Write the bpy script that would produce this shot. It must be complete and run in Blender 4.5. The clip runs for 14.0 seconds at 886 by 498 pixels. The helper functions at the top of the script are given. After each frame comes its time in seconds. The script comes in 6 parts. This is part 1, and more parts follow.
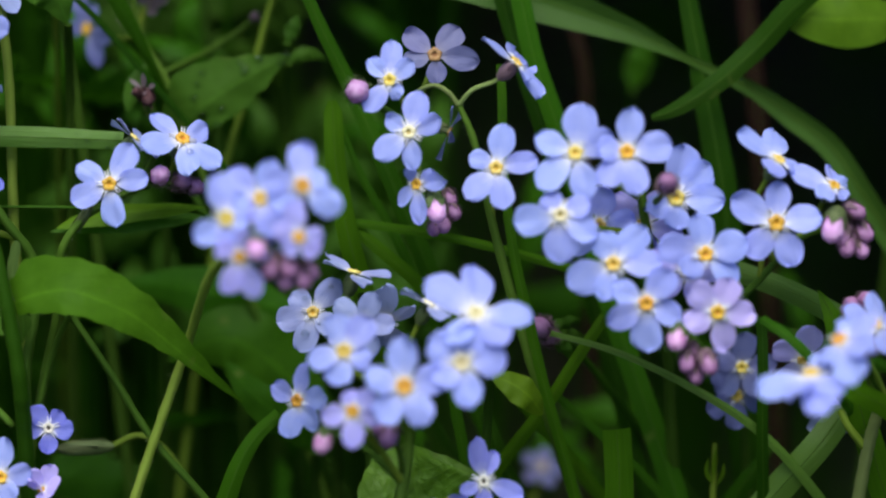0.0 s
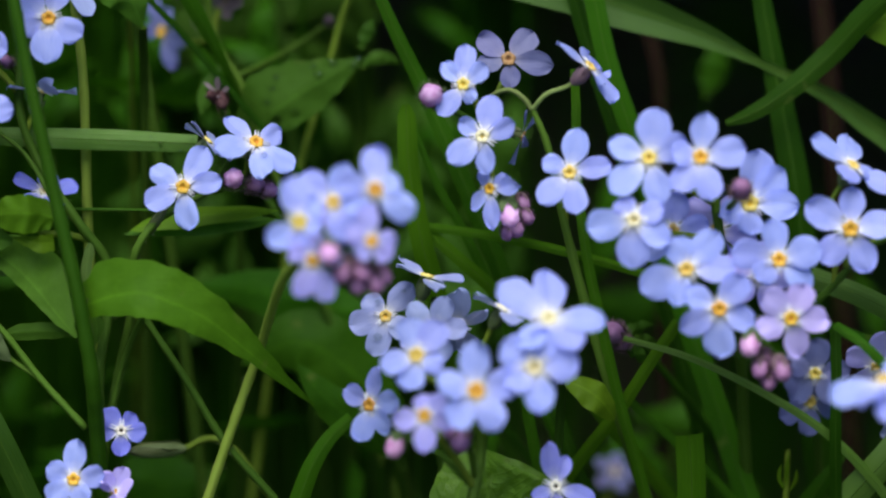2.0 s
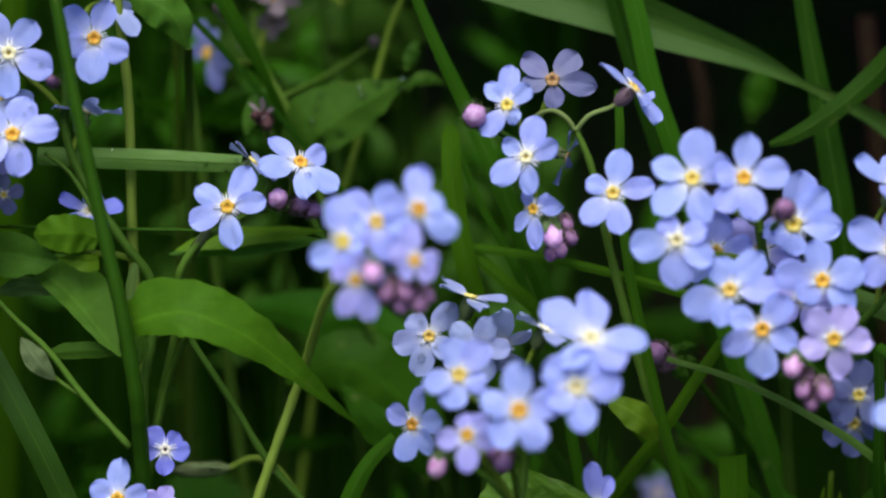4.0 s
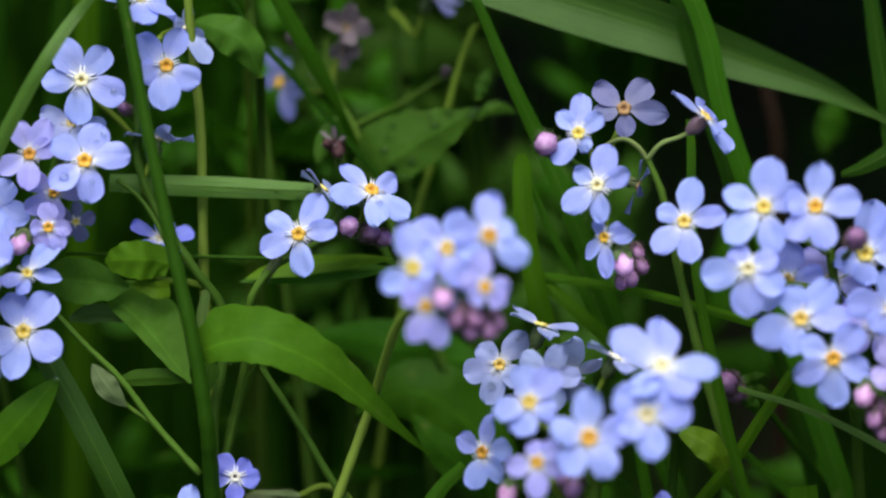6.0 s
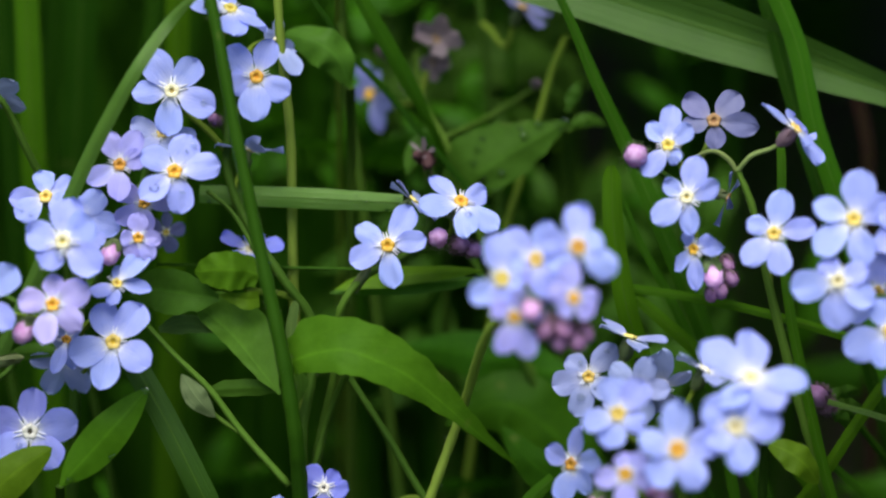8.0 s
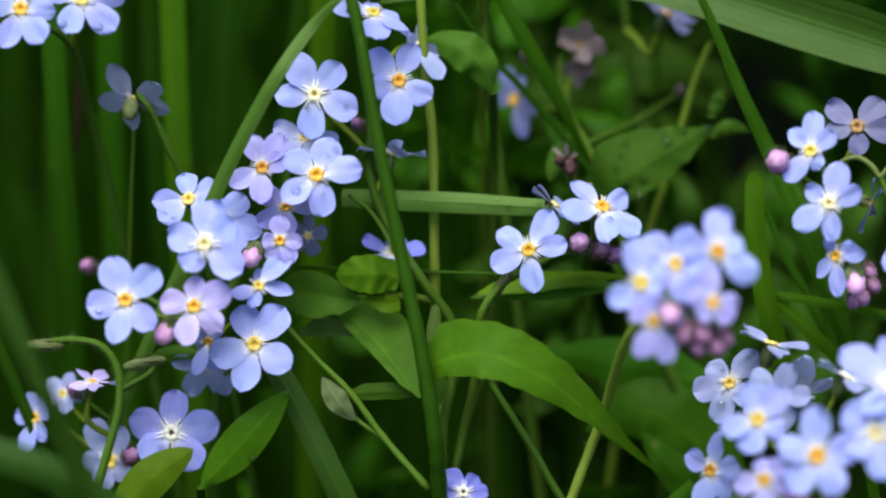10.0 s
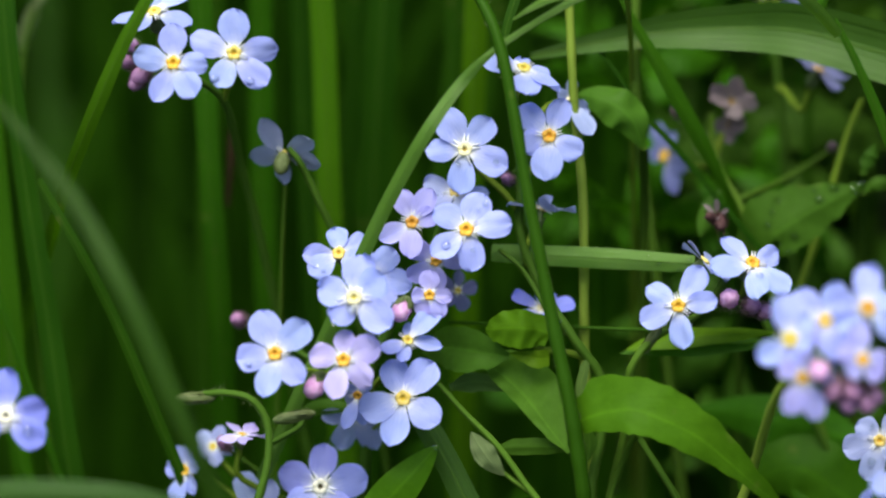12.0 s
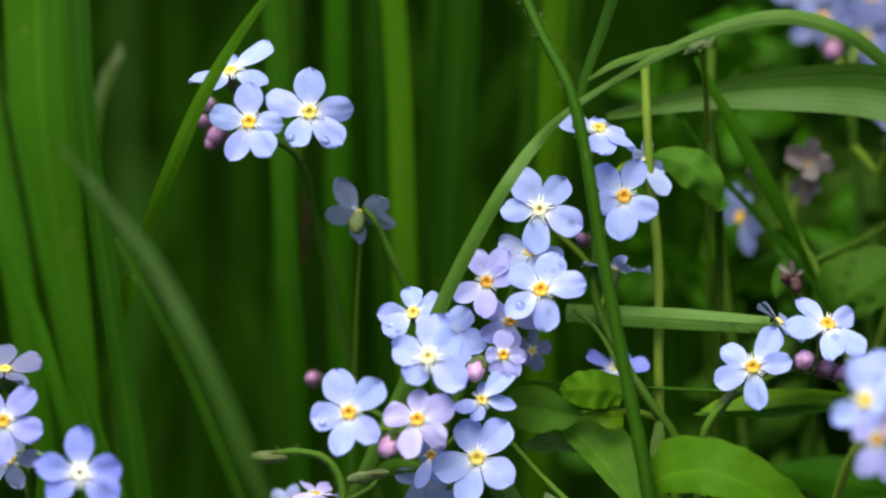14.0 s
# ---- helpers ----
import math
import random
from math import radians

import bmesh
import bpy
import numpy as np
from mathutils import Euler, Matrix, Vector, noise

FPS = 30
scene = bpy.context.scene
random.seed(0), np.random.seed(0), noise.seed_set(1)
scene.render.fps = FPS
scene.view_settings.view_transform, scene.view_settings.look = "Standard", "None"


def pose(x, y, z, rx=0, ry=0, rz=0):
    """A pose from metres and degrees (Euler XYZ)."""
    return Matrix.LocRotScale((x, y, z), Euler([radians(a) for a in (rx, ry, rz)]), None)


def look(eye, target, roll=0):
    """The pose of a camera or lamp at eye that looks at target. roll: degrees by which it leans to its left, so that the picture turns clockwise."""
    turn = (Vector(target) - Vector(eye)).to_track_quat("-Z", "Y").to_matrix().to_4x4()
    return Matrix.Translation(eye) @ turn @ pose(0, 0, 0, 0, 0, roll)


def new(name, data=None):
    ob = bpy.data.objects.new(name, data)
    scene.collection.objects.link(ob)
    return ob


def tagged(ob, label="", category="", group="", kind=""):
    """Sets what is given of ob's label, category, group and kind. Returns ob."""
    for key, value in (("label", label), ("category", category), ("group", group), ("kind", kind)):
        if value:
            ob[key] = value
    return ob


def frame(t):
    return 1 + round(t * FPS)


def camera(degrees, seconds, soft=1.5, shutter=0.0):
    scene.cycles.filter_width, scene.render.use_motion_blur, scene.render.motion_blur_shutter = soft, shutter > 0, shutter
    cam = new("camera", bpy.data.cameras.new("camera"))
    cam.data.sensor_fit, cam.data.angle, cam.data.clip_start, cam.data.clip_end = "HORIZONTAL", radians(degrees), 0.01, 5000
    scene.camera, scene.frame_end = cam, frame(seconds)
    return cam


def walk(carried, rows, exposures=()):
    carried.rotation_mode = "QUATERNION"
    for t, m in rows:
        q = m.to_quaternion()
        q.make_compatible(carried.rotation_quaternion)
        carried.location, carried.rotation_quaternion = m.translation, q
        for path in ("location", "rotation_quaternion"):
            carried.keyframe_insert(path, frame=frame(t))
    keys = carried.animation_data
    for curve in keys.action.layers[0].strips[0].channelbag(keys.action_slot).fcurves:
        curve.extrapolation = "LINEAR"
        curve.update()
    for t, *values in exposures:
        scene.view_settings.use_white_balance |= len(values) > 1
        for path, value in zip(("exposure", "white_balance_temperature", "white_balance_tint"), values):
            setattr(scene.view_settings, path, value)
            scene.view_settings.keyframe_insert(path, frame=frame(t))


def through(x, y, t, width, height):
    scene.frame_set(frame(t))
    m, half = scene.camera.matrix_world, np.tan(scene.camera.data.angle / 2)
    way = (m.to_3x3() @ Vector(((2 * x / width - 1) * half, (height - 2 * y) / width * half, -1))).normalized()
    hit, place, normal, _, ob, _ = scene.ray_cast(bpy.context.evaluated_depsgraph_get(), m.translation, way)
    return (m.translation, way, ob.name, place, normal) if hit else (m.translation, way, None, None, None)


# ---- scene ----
# The picture plane of the flowers: u to the right, v up, d away from the viewer, all in millimetres.
# The viewer looks down on the plants at SLOPE degrees; the flowers stand HEIGHT above the soil.
SLOPE, HEIGHT = -22.0, 0.165
BANK = pose(0, 0, HEIGHT, SLOPE, 0, 0)
TURN3 = BANK.to_3x3()


def at(p):
    return BANK @ (Vector((p[0], p[2], p[1])) * 0.001)


# ---- camera ----
cam = camera(14.0, 14.0, soft=2.3)
cam.data.dof.use_dof = True
cam.data.dof.focus_distance = 0.401
cam.data.dof.aperture_fstop = 9.0
ROWS = [  # seconds, place in millimetres (right, ahead, up), turn to the left, up, roll
    (0.0, -0.00, -399.07, 0.00, -4.621, -1.461, 0.000),
    (0.5, -0.10, -398.85, 0.10, -4.366, -1.468, -0.024),
    (1.0, 0.05, -399.32, -0.33, -4.090, -1.404, -0.076),
    (1.5, 0.37, -399.57, -0.45, -3.765, -1.364, -0.138),
    (2.0, 0.43, -398.86, 0.29, -3.402, -1.438, -0.231),
    (2.5, 2.42, -398.25, 0.55, -2.754, -1.432, -0.171),
    (3.0, 1.47, -399.10, -0.14, -2.656, -1.307, -0.244),
    (5.3, 1.63, -399.21, -3.04, -2.029, -0.292, -0.491),
    (5.5, 1.61, -399.15, -3.63, -1.877, -0.180, -0.513),
    (6.0, 2.01, -399.60, -3.62, -1.347, -0.120, -0.585),
    (6.5, 2.73, -399.52, -4.05, -0.795, 0.014, -0.629),
    (7.0, 3.18, -399.53, -4.71, -0.344, 0.154, -0.674),
    (7.2, 2.64, -399.55, -4.75, -0.285, 0.178, -0.635),
    (9.3, 4.71, -399.20, -5.02, 1.920, 0.257, -1.116),
    (9.5, 5.27, -399.14, -5.81, 2.263, 0.369, -1.105),
    (10.0, 5.62, -399.37, -6.84, 2.829, 0.541, -1.150),
    (10.5, 5.65, -399.23, -7.41, 3.462, 0.767, -1.252),
    (11.0, 5.51, -399.30, -7.60, 4.072, 0.853, -1.357),
    (11.5, 6.63, -399.65, -6.97, 4.890, 1.050, -1.460),
    (12.0, 7.02, -399.53, -7.21, 5.422, 1.413, -1.495),
    (12.5, 7.53, -399.36, -7.73, 5.790, 1.784, -1.524),
    (13.0, 7.67, -399.60, -7.77, 6.000, 2.069, -1.590),
    (13.5, 7.99, -399.95, -7.87, 6.351, 2.300, -1.651),
    (14.0, 7.69, -399.53, -7.74, 6.729, 2.402, -1.786),
]
walk(cam, [(t, BANK @ pose(0.001 * x, 0.001 * y, 0.001 * z, 0, 0, yaw) @ pose(0, 0, 0, 90 + pitch) @ pose(0, 0, 0, 0, 0, -roll))
           for t, x, y, z, yaw, pitch, roll in ROWS], [(0.0, 0.76, 6350, 11), (3.0, 0.78, 6350, 11), (6.5, 0.91, 6450, 10), (9.5, 1.08, 6650, 8), (11.0, 1.18, 6830, 5), (12.5, 1.22, 7020, 2), (14.0, 1.26, 7200, 0)])

# ---- light: a bright, veiled sky after rain ----
SUN_UP, SUN_ROUND = 72.0, 200.0
world = bpy.data.worlds.new("sky")
scene.world = world
world.use_nodes = True
wn = world.node_tree.nodes
sky = wn.new("ShaderNodeTexSky")
sky.sky_type = "NISHITA"
sky.sun_disc = False
sky.sun_elevation, sky.sun_rotation = radians(SUN_UP), radians(SUN_ROUND)
sky.air_density, sky.dust_density = 1.0, 2.5
wn["Background"].inputs["Strength"].default_value = 0.07
world.node_tree.links.new(sky.outputs["Color"], wn["Background"].inputs["Color"])
sun = new("sun", bpy.data.lights.new("sun", "SUN"))
sun.data.energy, sun.data.angle, sun.data.color = 2.6, radians(50), (1.0, 0.97, 0.91)
sun_dir = Vector((math.sin(radians(SUN_ROUND)) * math.cos(radians(SUN_UP)), math.cos(radians(SUN_ROUND)) * math.cos(radians(SUN_UP)), math.sin(radians(SUN_UP))))
sun.matrix_world = look(sun_dir * 5, (0, 0, 0))


# ---- materials ----
class Nodes:
    """A small hand for wiring node materials."""

    def __init__(self, name):
        self.mat = bpy.data.materials.new(name)
        self.mat.use_nodes = True
        self.tree = self.mat.node_tree
        self.bsdf = self.tree.nodes["Principled BSDF"]
        self.out = self.tree.nodes["Material Output"]

    def add(self, kind, **values):
        node = self.tree.nodes.new(kind)
        for key, value in values.items():
            if key in node.inputs:
                node.inputs[key].default_value = value
        return node

    def link(self, a, b):
        self.tree.links.new(a, b)

    def noise(self, coords, scale, detail=3.0):
        n = self.add("ShaderNodeTexNoise", Scale=scale, Detail=detail)
        self.link(coords, n.inputs["Vector"])
        return n.outputs["Fac"]

    def ramp(self, value, *stops):
        r = self.add("ShaderNodeValToRGB")
        while len(r.color_ramp.elements) < len(stops):
            r.color_ramp.elements.new(0.5)
        for e, (place, colour) in zip(r.color_ramp.elements, stops):
            e.position = place
            e.color = (*colour, 1)
        self.link(value, r.inputs["Fac"])
        return r.outputs["Color"]

    def mix(self, fac, a, b, blend="MIX"):
        m = self.tree.nodes.new("ShaderNodeMix")
        m.data_type, m.blend_type = "RGBA", blend
        for socket, value in ((m.inputs[0], fac), (m.inputs[6], a), (m.inputs[7], b)):
            if isinstance(value, (int, float)):
                socket.default_value = value
            elif isinstance(value, tuple):
                socket.default_value = (*value, 1)
            else:
                self.link(value, socket)
        return m.outputs[2]

    def math(self, op, a, b=0.0):
        m = self.tree.nodes.new("ShaderNodeMath")
        m.operation = op
        for socket, value in zip(m.inputs, (a, b)):
            if isinstance(value, (int, float)):
                socket.default_value = value
            else:
                self.link(value, socket)
        return m.outputs[0]

    def vary(self, colour, hue=0.02, value=0.3):
        """Each object a little different."""
        info = self.tree.nodes.new("ShaderNodeObjectInfo").outputs["Random"]
        hsv = self.tree.nodes.new("ShaderNodeHueSaturation")
        self.link(self.math("ADD", self.math("MULTIPLY", info, 2 * hue), 0.5 - hue), hsv.inputs["Hue"])
        again = self.math("FRACT", self.math("MULTIPLY", info, 7.31))
        self.link(self.math("ADD", self.math("MULTIPLY", again, 2 * value), 1 - value), hsv.inputs["Value"])
        self.link(colour, hsv.inputs["Color"])
        return hsv.outputs["Color"]

    def finish(self, colour, rough=0.5, through=0.0, bump=None, bump_by=0.0002, spec=0.5, glow=None):
        self.link(colour, self.bsdf.inputs["Base Color"])
        if isinstance(rough, (int, float)):
            self.bsdf.inputs["Roughness"].default_value = rough
        else:
            self.link(rough, self.bsdf.inputs["Roughness"])
        self.bsdf.inputs["Specular IOR Level"].default_value = spec
        if bump is not None:
            b = self.add("ShaderNodeBump", Strength=0.6, Distance=bump_by)
            self.link(bump, b.inputs["Height"])
            self.link(b.outputs["Normal"], self.bsdf.inputs["Normal"])
        if through:
            tr = self.tree.nodes.new("ShaderNodeBsdfTranslucent")
            self.link(glow if glow is not None else colour, tr.inputs["Color"])
            m = self.add("ShaderNodeMixShader")
            m.inputs["Fac"].default_value = through
            self.link(self.bsdf.outputs[0], m.inputs[1])
            self.link(tr.outputs[0], m.inputs[2])
            self.link(m.outputs[0], self.out.inputs["Surface"])
        return self.mat


def coords(n, kind):
    return n.tree.nodes.new("ShaderNodeTexCoord").outputs[kind]


def petal_material(name, body, rim, claw_tint=(0.86, 0.87, 0.92)):
    """Petal skin: white at the claw, tinted blade, faint veins along it, lighter rim."""
    n = Nodes(name)
    ob = coords(n, "Object")
    sep = n.add("ShaderNodeSeparateXYZ")
    n.link(ob, sep.inputs[0])
    length = n.add("ShaderNodeVectorMath")
    length.operation = "LENGTH"
    n.link(ob, length.inputs[0])
    r = length.outputs["Value"]
    mapping = n.add("ShaderNodeMapping")
    mapping.inputs["Scale"].default_value = (16, 2.2, 1)
    n.link(ob, mapping.inputs["Vector"])
    veins = n.noise(mapping.outputs[0], 1.6, 4)
    blotch = n.noise(ob, 2.3, 3)
    tint = n.mix(n.math("MULTIPLY", blotch, 0.9), body, rim)
    tint = n.mix(n.ramp(veins, (0.35, (0.0, 0.0, 0.0)), (0.75, (0.26, 0.26, 0.26))), tint, tuple(c * 0.76 for c in body))
    claw = n.ramp(n.math("ADD", r, n.math("MULTIPLY", n.math("SUBTRACT", veins, 0.5), 0.25)), (0.16, (1, 1, 1)), (0.31, (0.2, 0.2, 0.2)), (0.5, (0, 0, 0)))
    tint = n.mix(claw, tint, claw_tint)
    tint = n.vary(tint, 0.006, 0.08)
    return n.finish(tint, 0.5, 0.3, n.math("ADD", veins, n.math("MULTIPLY", n.noise(ob, 5.0, 3), 0.8)), 0.00012, 0.4)


def plant_material(name, dark, light, rough=0.42, through=0.28, ribs=0, hue=0.006, value=0.14, spec=0.08, side_veins=False, streaks=0.6, relief=0.00012):
    """Leaf, blade and stem skin on the strip's own coordinates: ribs run along it."""
    n = Nodes(name)
    uv, ob = coords(n, "UV"), coords(n, "Object")
    mapping = n.add("ShaderNodeMapping")
    mapping.inputs["Scale"].default_value = (max(ribs, 3), 1.2, 1)
    n.link(uv, mapping.inputs["Vector"])
    streak = n.ramp(n.noise(mapping.outputs[0], 1.7, 4), (0.33, (0, 0, 0)), (0.67, (1, 1, 1)))
    big = n.noise(ob, 230, 4)
    fine = n.noise(ob, 1400, 2)
    colour = n.mix(n.math("MULTIPLY", n.math("ADD", n.math("MULTIPLY", streak, streaks), n.math("MULTIPLY", big, 1.2 - streaks)), 0.85), dark, light)
    height = streak
    sep = n.add("ShaderNodeSeparateXYZ")
    n.link(uv, sep.inputs[0])
    across = n.math("ABSOLUTE", n.math("SUBTRACT", sep.outputs[0], 0.5))
    rib = n.ramp(across, (0.0, (1, 1, 1)), (0.045, (0.15, 0.15, 0.15)), (0.09, (0, 0, 0)))
    colour = n.mix(n.math("MULTIPLY", rib, 0.22), colour, tuple(min(1, c * 1.9) for c in light))
    if side_veins:
        wave = n.math("SINE", n.math("MULTIPLY", n.math("SUBTRACT", sep.outputs[1], n.math("MULTIPLY", across, 0.55)), 62.0))
        vein = n.ramp(n.math("ADD", n.math("MULTIPLY", wave, 0.5), 0.5), (0.9, (0, 0, 0)), (1.0, (1, 1, 1)))
        colour = n.mix(n.math("MULTIPLY", vein, 0.035), colour, dark)
        quilt = n.noise(ob, 850, 4)
        height = n.math("SUBTRACT", n.math("ADD", n.math("MULTIPLY", streak, 0.15), n.math("MULTIPLY", quilt, 1.2)), n.math("MULTIPLY", vein, 0.12))
        colour = n.mix(n.math("MULTIPLY", n.ramp(quilt, (0.35, (1, 1, 1)), (0.6, (0, 0, 0))), 0.25), colour, tuple(0.7 * c for c in dark))
    # pale specks and small yellowed spots
    spots = n.ramp(n.noise(ob, 240, 2), (0.7, (0, 0, 0)), (0.78, (1, 1, 1)))
    colour = n.mix(n.math("MULTIPLY", spots, 0.25), colour, (0.22, 0.24, 0.06))
    colour = n.vary(colour, hue, value)
    glow = n.mix(1.0, colour, (1.5, 1.6, 0.6), "MULTIPLY")
    gloss = n.math("ADD", n.math("MULTIPLY", fine, 0.25), rough - 0.05)
    return n.finish(colour, gloss, through, height, relief, spec, glow)


def plain_material(name, a, b, scale, rough=0.5, through=0.0, bump_by=0.0001, value=0.15, spec=0.4):
    n = Nodes(name)
    ob = coords(n, "Object")
    grain = n.noise(ob, scale, 4)
    colour = n.vary(n.mix(n.ramp(grain, (0.3, (0, 0, 0)), (0.7, (1, 1, 1))), a, b), 0.015, value)
    return n.finish(colour, rough, through, grain, bump_by, spec)


PETAL = {
    "blue": petal_material("petal_blue", (0.285, 0.364, 0.95), (0.462, 0.536, 0.955)),
    "deep": petal_material("petal_deep_blue", (0.185, 0.215, 0.82), (0.275, 0.315, 0.88)),
    "lilac": petal_material("petal_lilac", (0.37, 0.375, 0.92), (0.53, 0.50, 0.96)),
    "pink": petal_material("petal_pink", (0.475, 0.42, 0.93), (0.635, 0.56, 0.97)),
    "violet": petal_material("petal_violet_blue", (0.262, 0.303, 0.92), (0.395, 0.438, 0.95)),
    # Faded grey petals; also darkens dim back flowers in place of shade.
    "grey": petal_material("petal_greyed_and_shaded", (0.120, 0.132, 0.31), (0.192, 0.208, 0.41), (0.26, 0.26, 0.37)),
    "pale": petal_material("petal_faded", (0.28, 0.35, 0.70), (0.42, 0.48, 0.80)),
    # Darker blue: shade of back flowers put into the colour; also one faded whorl.
    "dusk": petal_material("petal_shade_tinted_blue", (0.14, 0.168, 0.43), (0.208, 0.245, 0.51), (0.33, 0.34, 0.46)),
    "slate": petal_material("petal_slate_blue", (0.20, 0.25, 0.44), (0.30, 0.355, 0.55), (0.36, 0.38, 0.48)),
    "mauve": petal_material("petal_withered", (0.17, 0.13, 0.155), (0.30, 0.24, 0.26), (0.30, 0.25, 0.26)),
}
EYE = {
    "orange": plain_material("eye_orange", (0.56, 0.29, 0.018), (0.68, 0.44, 0.06), 1.8, 0.5),
    "yellow": plain_material("eye_yellow", (0.58, 0.43, 0.06), (0.74, 0.61, 0.20), 1.8, 0.5),
    "white": plain_material("eye_white", (0.66, 0.61, 0.34), (0.80, 0.77, 0.55), 1.8, 0.5),
    "dark": plain_material("eye_pale", (0.72, 0.70, 0.58), (0.84, 0.82, 0.72), 1.8, 0.5),
    "brown": plain_material("eye_brown", (0.24, 0.15, 0.05), (0.38, 0.25, 0.09), 1.8, 0.6),
}
THROAT = {
    "orange": plain_material("throat_rust", (0.46, 0.20, 0.008), (0.58, 0.29, 0.02), 2.0, 0.7),
    "yellow": plain_material("throat_ochre", (0.44, 0.27, 0.016), (0.56, 0.37, 0.03), 2.0, 0.7),
    "white": plain_material("throat_olive", (0.30, 0.24, 0.04), (0.48, 0.40, 0.10), 2.0, 0.7),
    "dark": plain_material("throat_dark", (0.03, 0.025, 0.02), (0.10, 0.08, 0.04), 2.0, 0.7),
    "brown": plain_material("throat_brown", (0.12, 0.06, 0.015), (0.24, 0.13, 0.04), 2.0, 0.7),
}
SCALE_WHITE = plain_material("throat_scale_white", (0.76, 0.78, 0.86), (0.86, 0.87, 0.93), 2.0, 0.6, 0.3)
CALYX = plain_material("calyx_green", (0.06, 0.10, 0.03), (0.14, 0.19, 0.07), 2.5, 0.65, 0.2)
CALYX_DUSKY = plain_material("calyx_dusky", (0.13, 0.08, 0.10), (0.24, 0.16, 0.19), 2.5, 0.7, 0.15)
BUD_PINK = plain_material("bud_pink", (0.62, 0.25, 0.60), (0.84, 0.56, 0.87), 3.2, 0.5, 0.25)
BUD_DUSKY = plain_material("bud_dusky", (0.31, 0.14, 0.31), (0.48, 0.26, 0.48), 2.0, 0.55, 0.2)
BUD_FADED = plain_material("bud_faded", (0.17, 0.11, 0.15), (0.30, 0.21, 0.26), 2.0, 0.65, 0.15)
BUD_DRY = plain_material("bud_dry", (0.03, 0.012, 0.012), (0.10, 0.04, 0.045), 3.0, 0.75, 0.1)
BUD_GREEN = plain_material("bud_green", (0.085, 0.125, 0.035), (0.16, 0.21, 0.08), 3.0, 0.65, 0.2)
STEM = plant_material("stem_green", (0.035, 0.085, 0.008), (0.065, 0.14, 0.015), 0.5, 0.15, 4)
STEM_LIGHT = plant_material("stem_light", (0.12, 0.205, 0.014), (0.19, 0.28, 0.035), 0.5, 0.2, 4)
STEM_YELLOW = plant_material("stem_yellowish", (0.15, 0.25, 0.025), (0.25, 0.36, 0.060), 0.5, 0.2, 4, streaks=0.2)
STEM_MID = plant_material("stem_mid", (0.055, 0.125, 0.012), (0.095, 0.185, 0.022), 0.5, 0.18, 4)
STEM_PALE = plant_material("stem_pale", (0.13, 0.19, 0.050), (0.21, 0.28, 0.095), 0.55, 0.2, 4)
HUSK = plant_material("husk_greyish", (0.075, 0.12, 0.040), (0.15, 0.20, 0.09), 0.6, 0.3, 8)
STEM_DARK = plant_material("stem_dark", (0.019, 0.066, 0.002), (0.037, 0.102, 0.005), 0.45, 0.12, 4)
LEAF = plant_material("leaf_green", (0.042, 0.115, 0.008), (0.070, 0.172, 0.018), 0.4, 0.3, 4, side_veins=True, streaks=0.15)
LEAF_FRESH = plant_material("leaf_fresh", (0.053, 0.152, 0.004), (0.090, 0.218, 0.010), 0.42, 0.32, 4, side_veins=True, streaks=0.15)
STEM_LEAF = plant_material("leaf_pale", (0.065, 0.14, 0.03), (0.12, 0.21, 0.05), 0.45, 0.3, 5)
LEAF_MID = plant_material("leaf_mid", (0.032, 0.092, 0.007), (0.055, 0.140, 0.014), 0.42, 0.3, 4, side_veins=True, streaks=0.15)
# Darker leaf green: shade deep in the clump is put into this colour.
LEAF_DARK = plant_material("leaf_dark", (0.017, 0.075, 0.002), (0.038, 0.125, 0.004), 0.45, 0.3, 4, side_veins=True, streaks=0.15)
LEAF_LIME = plant_material("leaf_lime", (0.075, 0.165, 0.005), (0.115, 0.22, 0.011), 0.4, 0.4, 4, side_veins=True, streaks=0.15)
LEAF_WRINKLED = plant_material("leaf_wrinkled", (0.075, 0.190, 0.006), (0.125, 0.270, 0.016), 0.34, 0.35, 4, side_veins=True, streaks=0.1, spec=0.3, relief=0.0008)
BLADE = plant_material("blade_green", (0.018, 0.077, 0.002), (0.040, 0.133, 0.004), 0.4, 0.3, 9)
BLADE_GREY = plant_material("blade_greyish", (0.018, 0.062, 0.004), (0.035, 0.099, 0.009), 0.36, 0.25, 9, spec=0.22, streaks=0.35)
BLADE_BOWED = plant_material("blade_bowed", (0.025, 0.074, 0.007), (0.046, 0.116, 0.013), 0.36, 0.25, 9, spec=0.22, streaks=0.14)
BLADE_MID = plant_material("blade_mid", (0.028, 0.098, 0.002), (0.052, 0.150, 0.004), 0.42, 0.35, 9)
BLADE_LIGHT = plant_material("blade_light", (0.041, 0.122, 0.002), (0.070, 0.178, 0.004), 0.42, 0.4, 9)
BLADE_SHEEN = plant_material("blade_sheen", (0.060, 0.150, 0.012), (0.100, 0.210, 0.026), 0.38, 0.3, 9, spec=0.4, streaks=0.3)
# Dark copy of BLADE: shade within the grass is put into its colour.
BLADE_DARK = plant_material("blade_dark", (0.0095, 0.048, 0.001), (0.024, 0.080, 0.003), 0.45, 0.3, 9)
DRY = plant_material("blade_withered", (0.014, 0.006, 0.004), (0.032, 0.014, 0.010), 0.7, 0.2, 20)


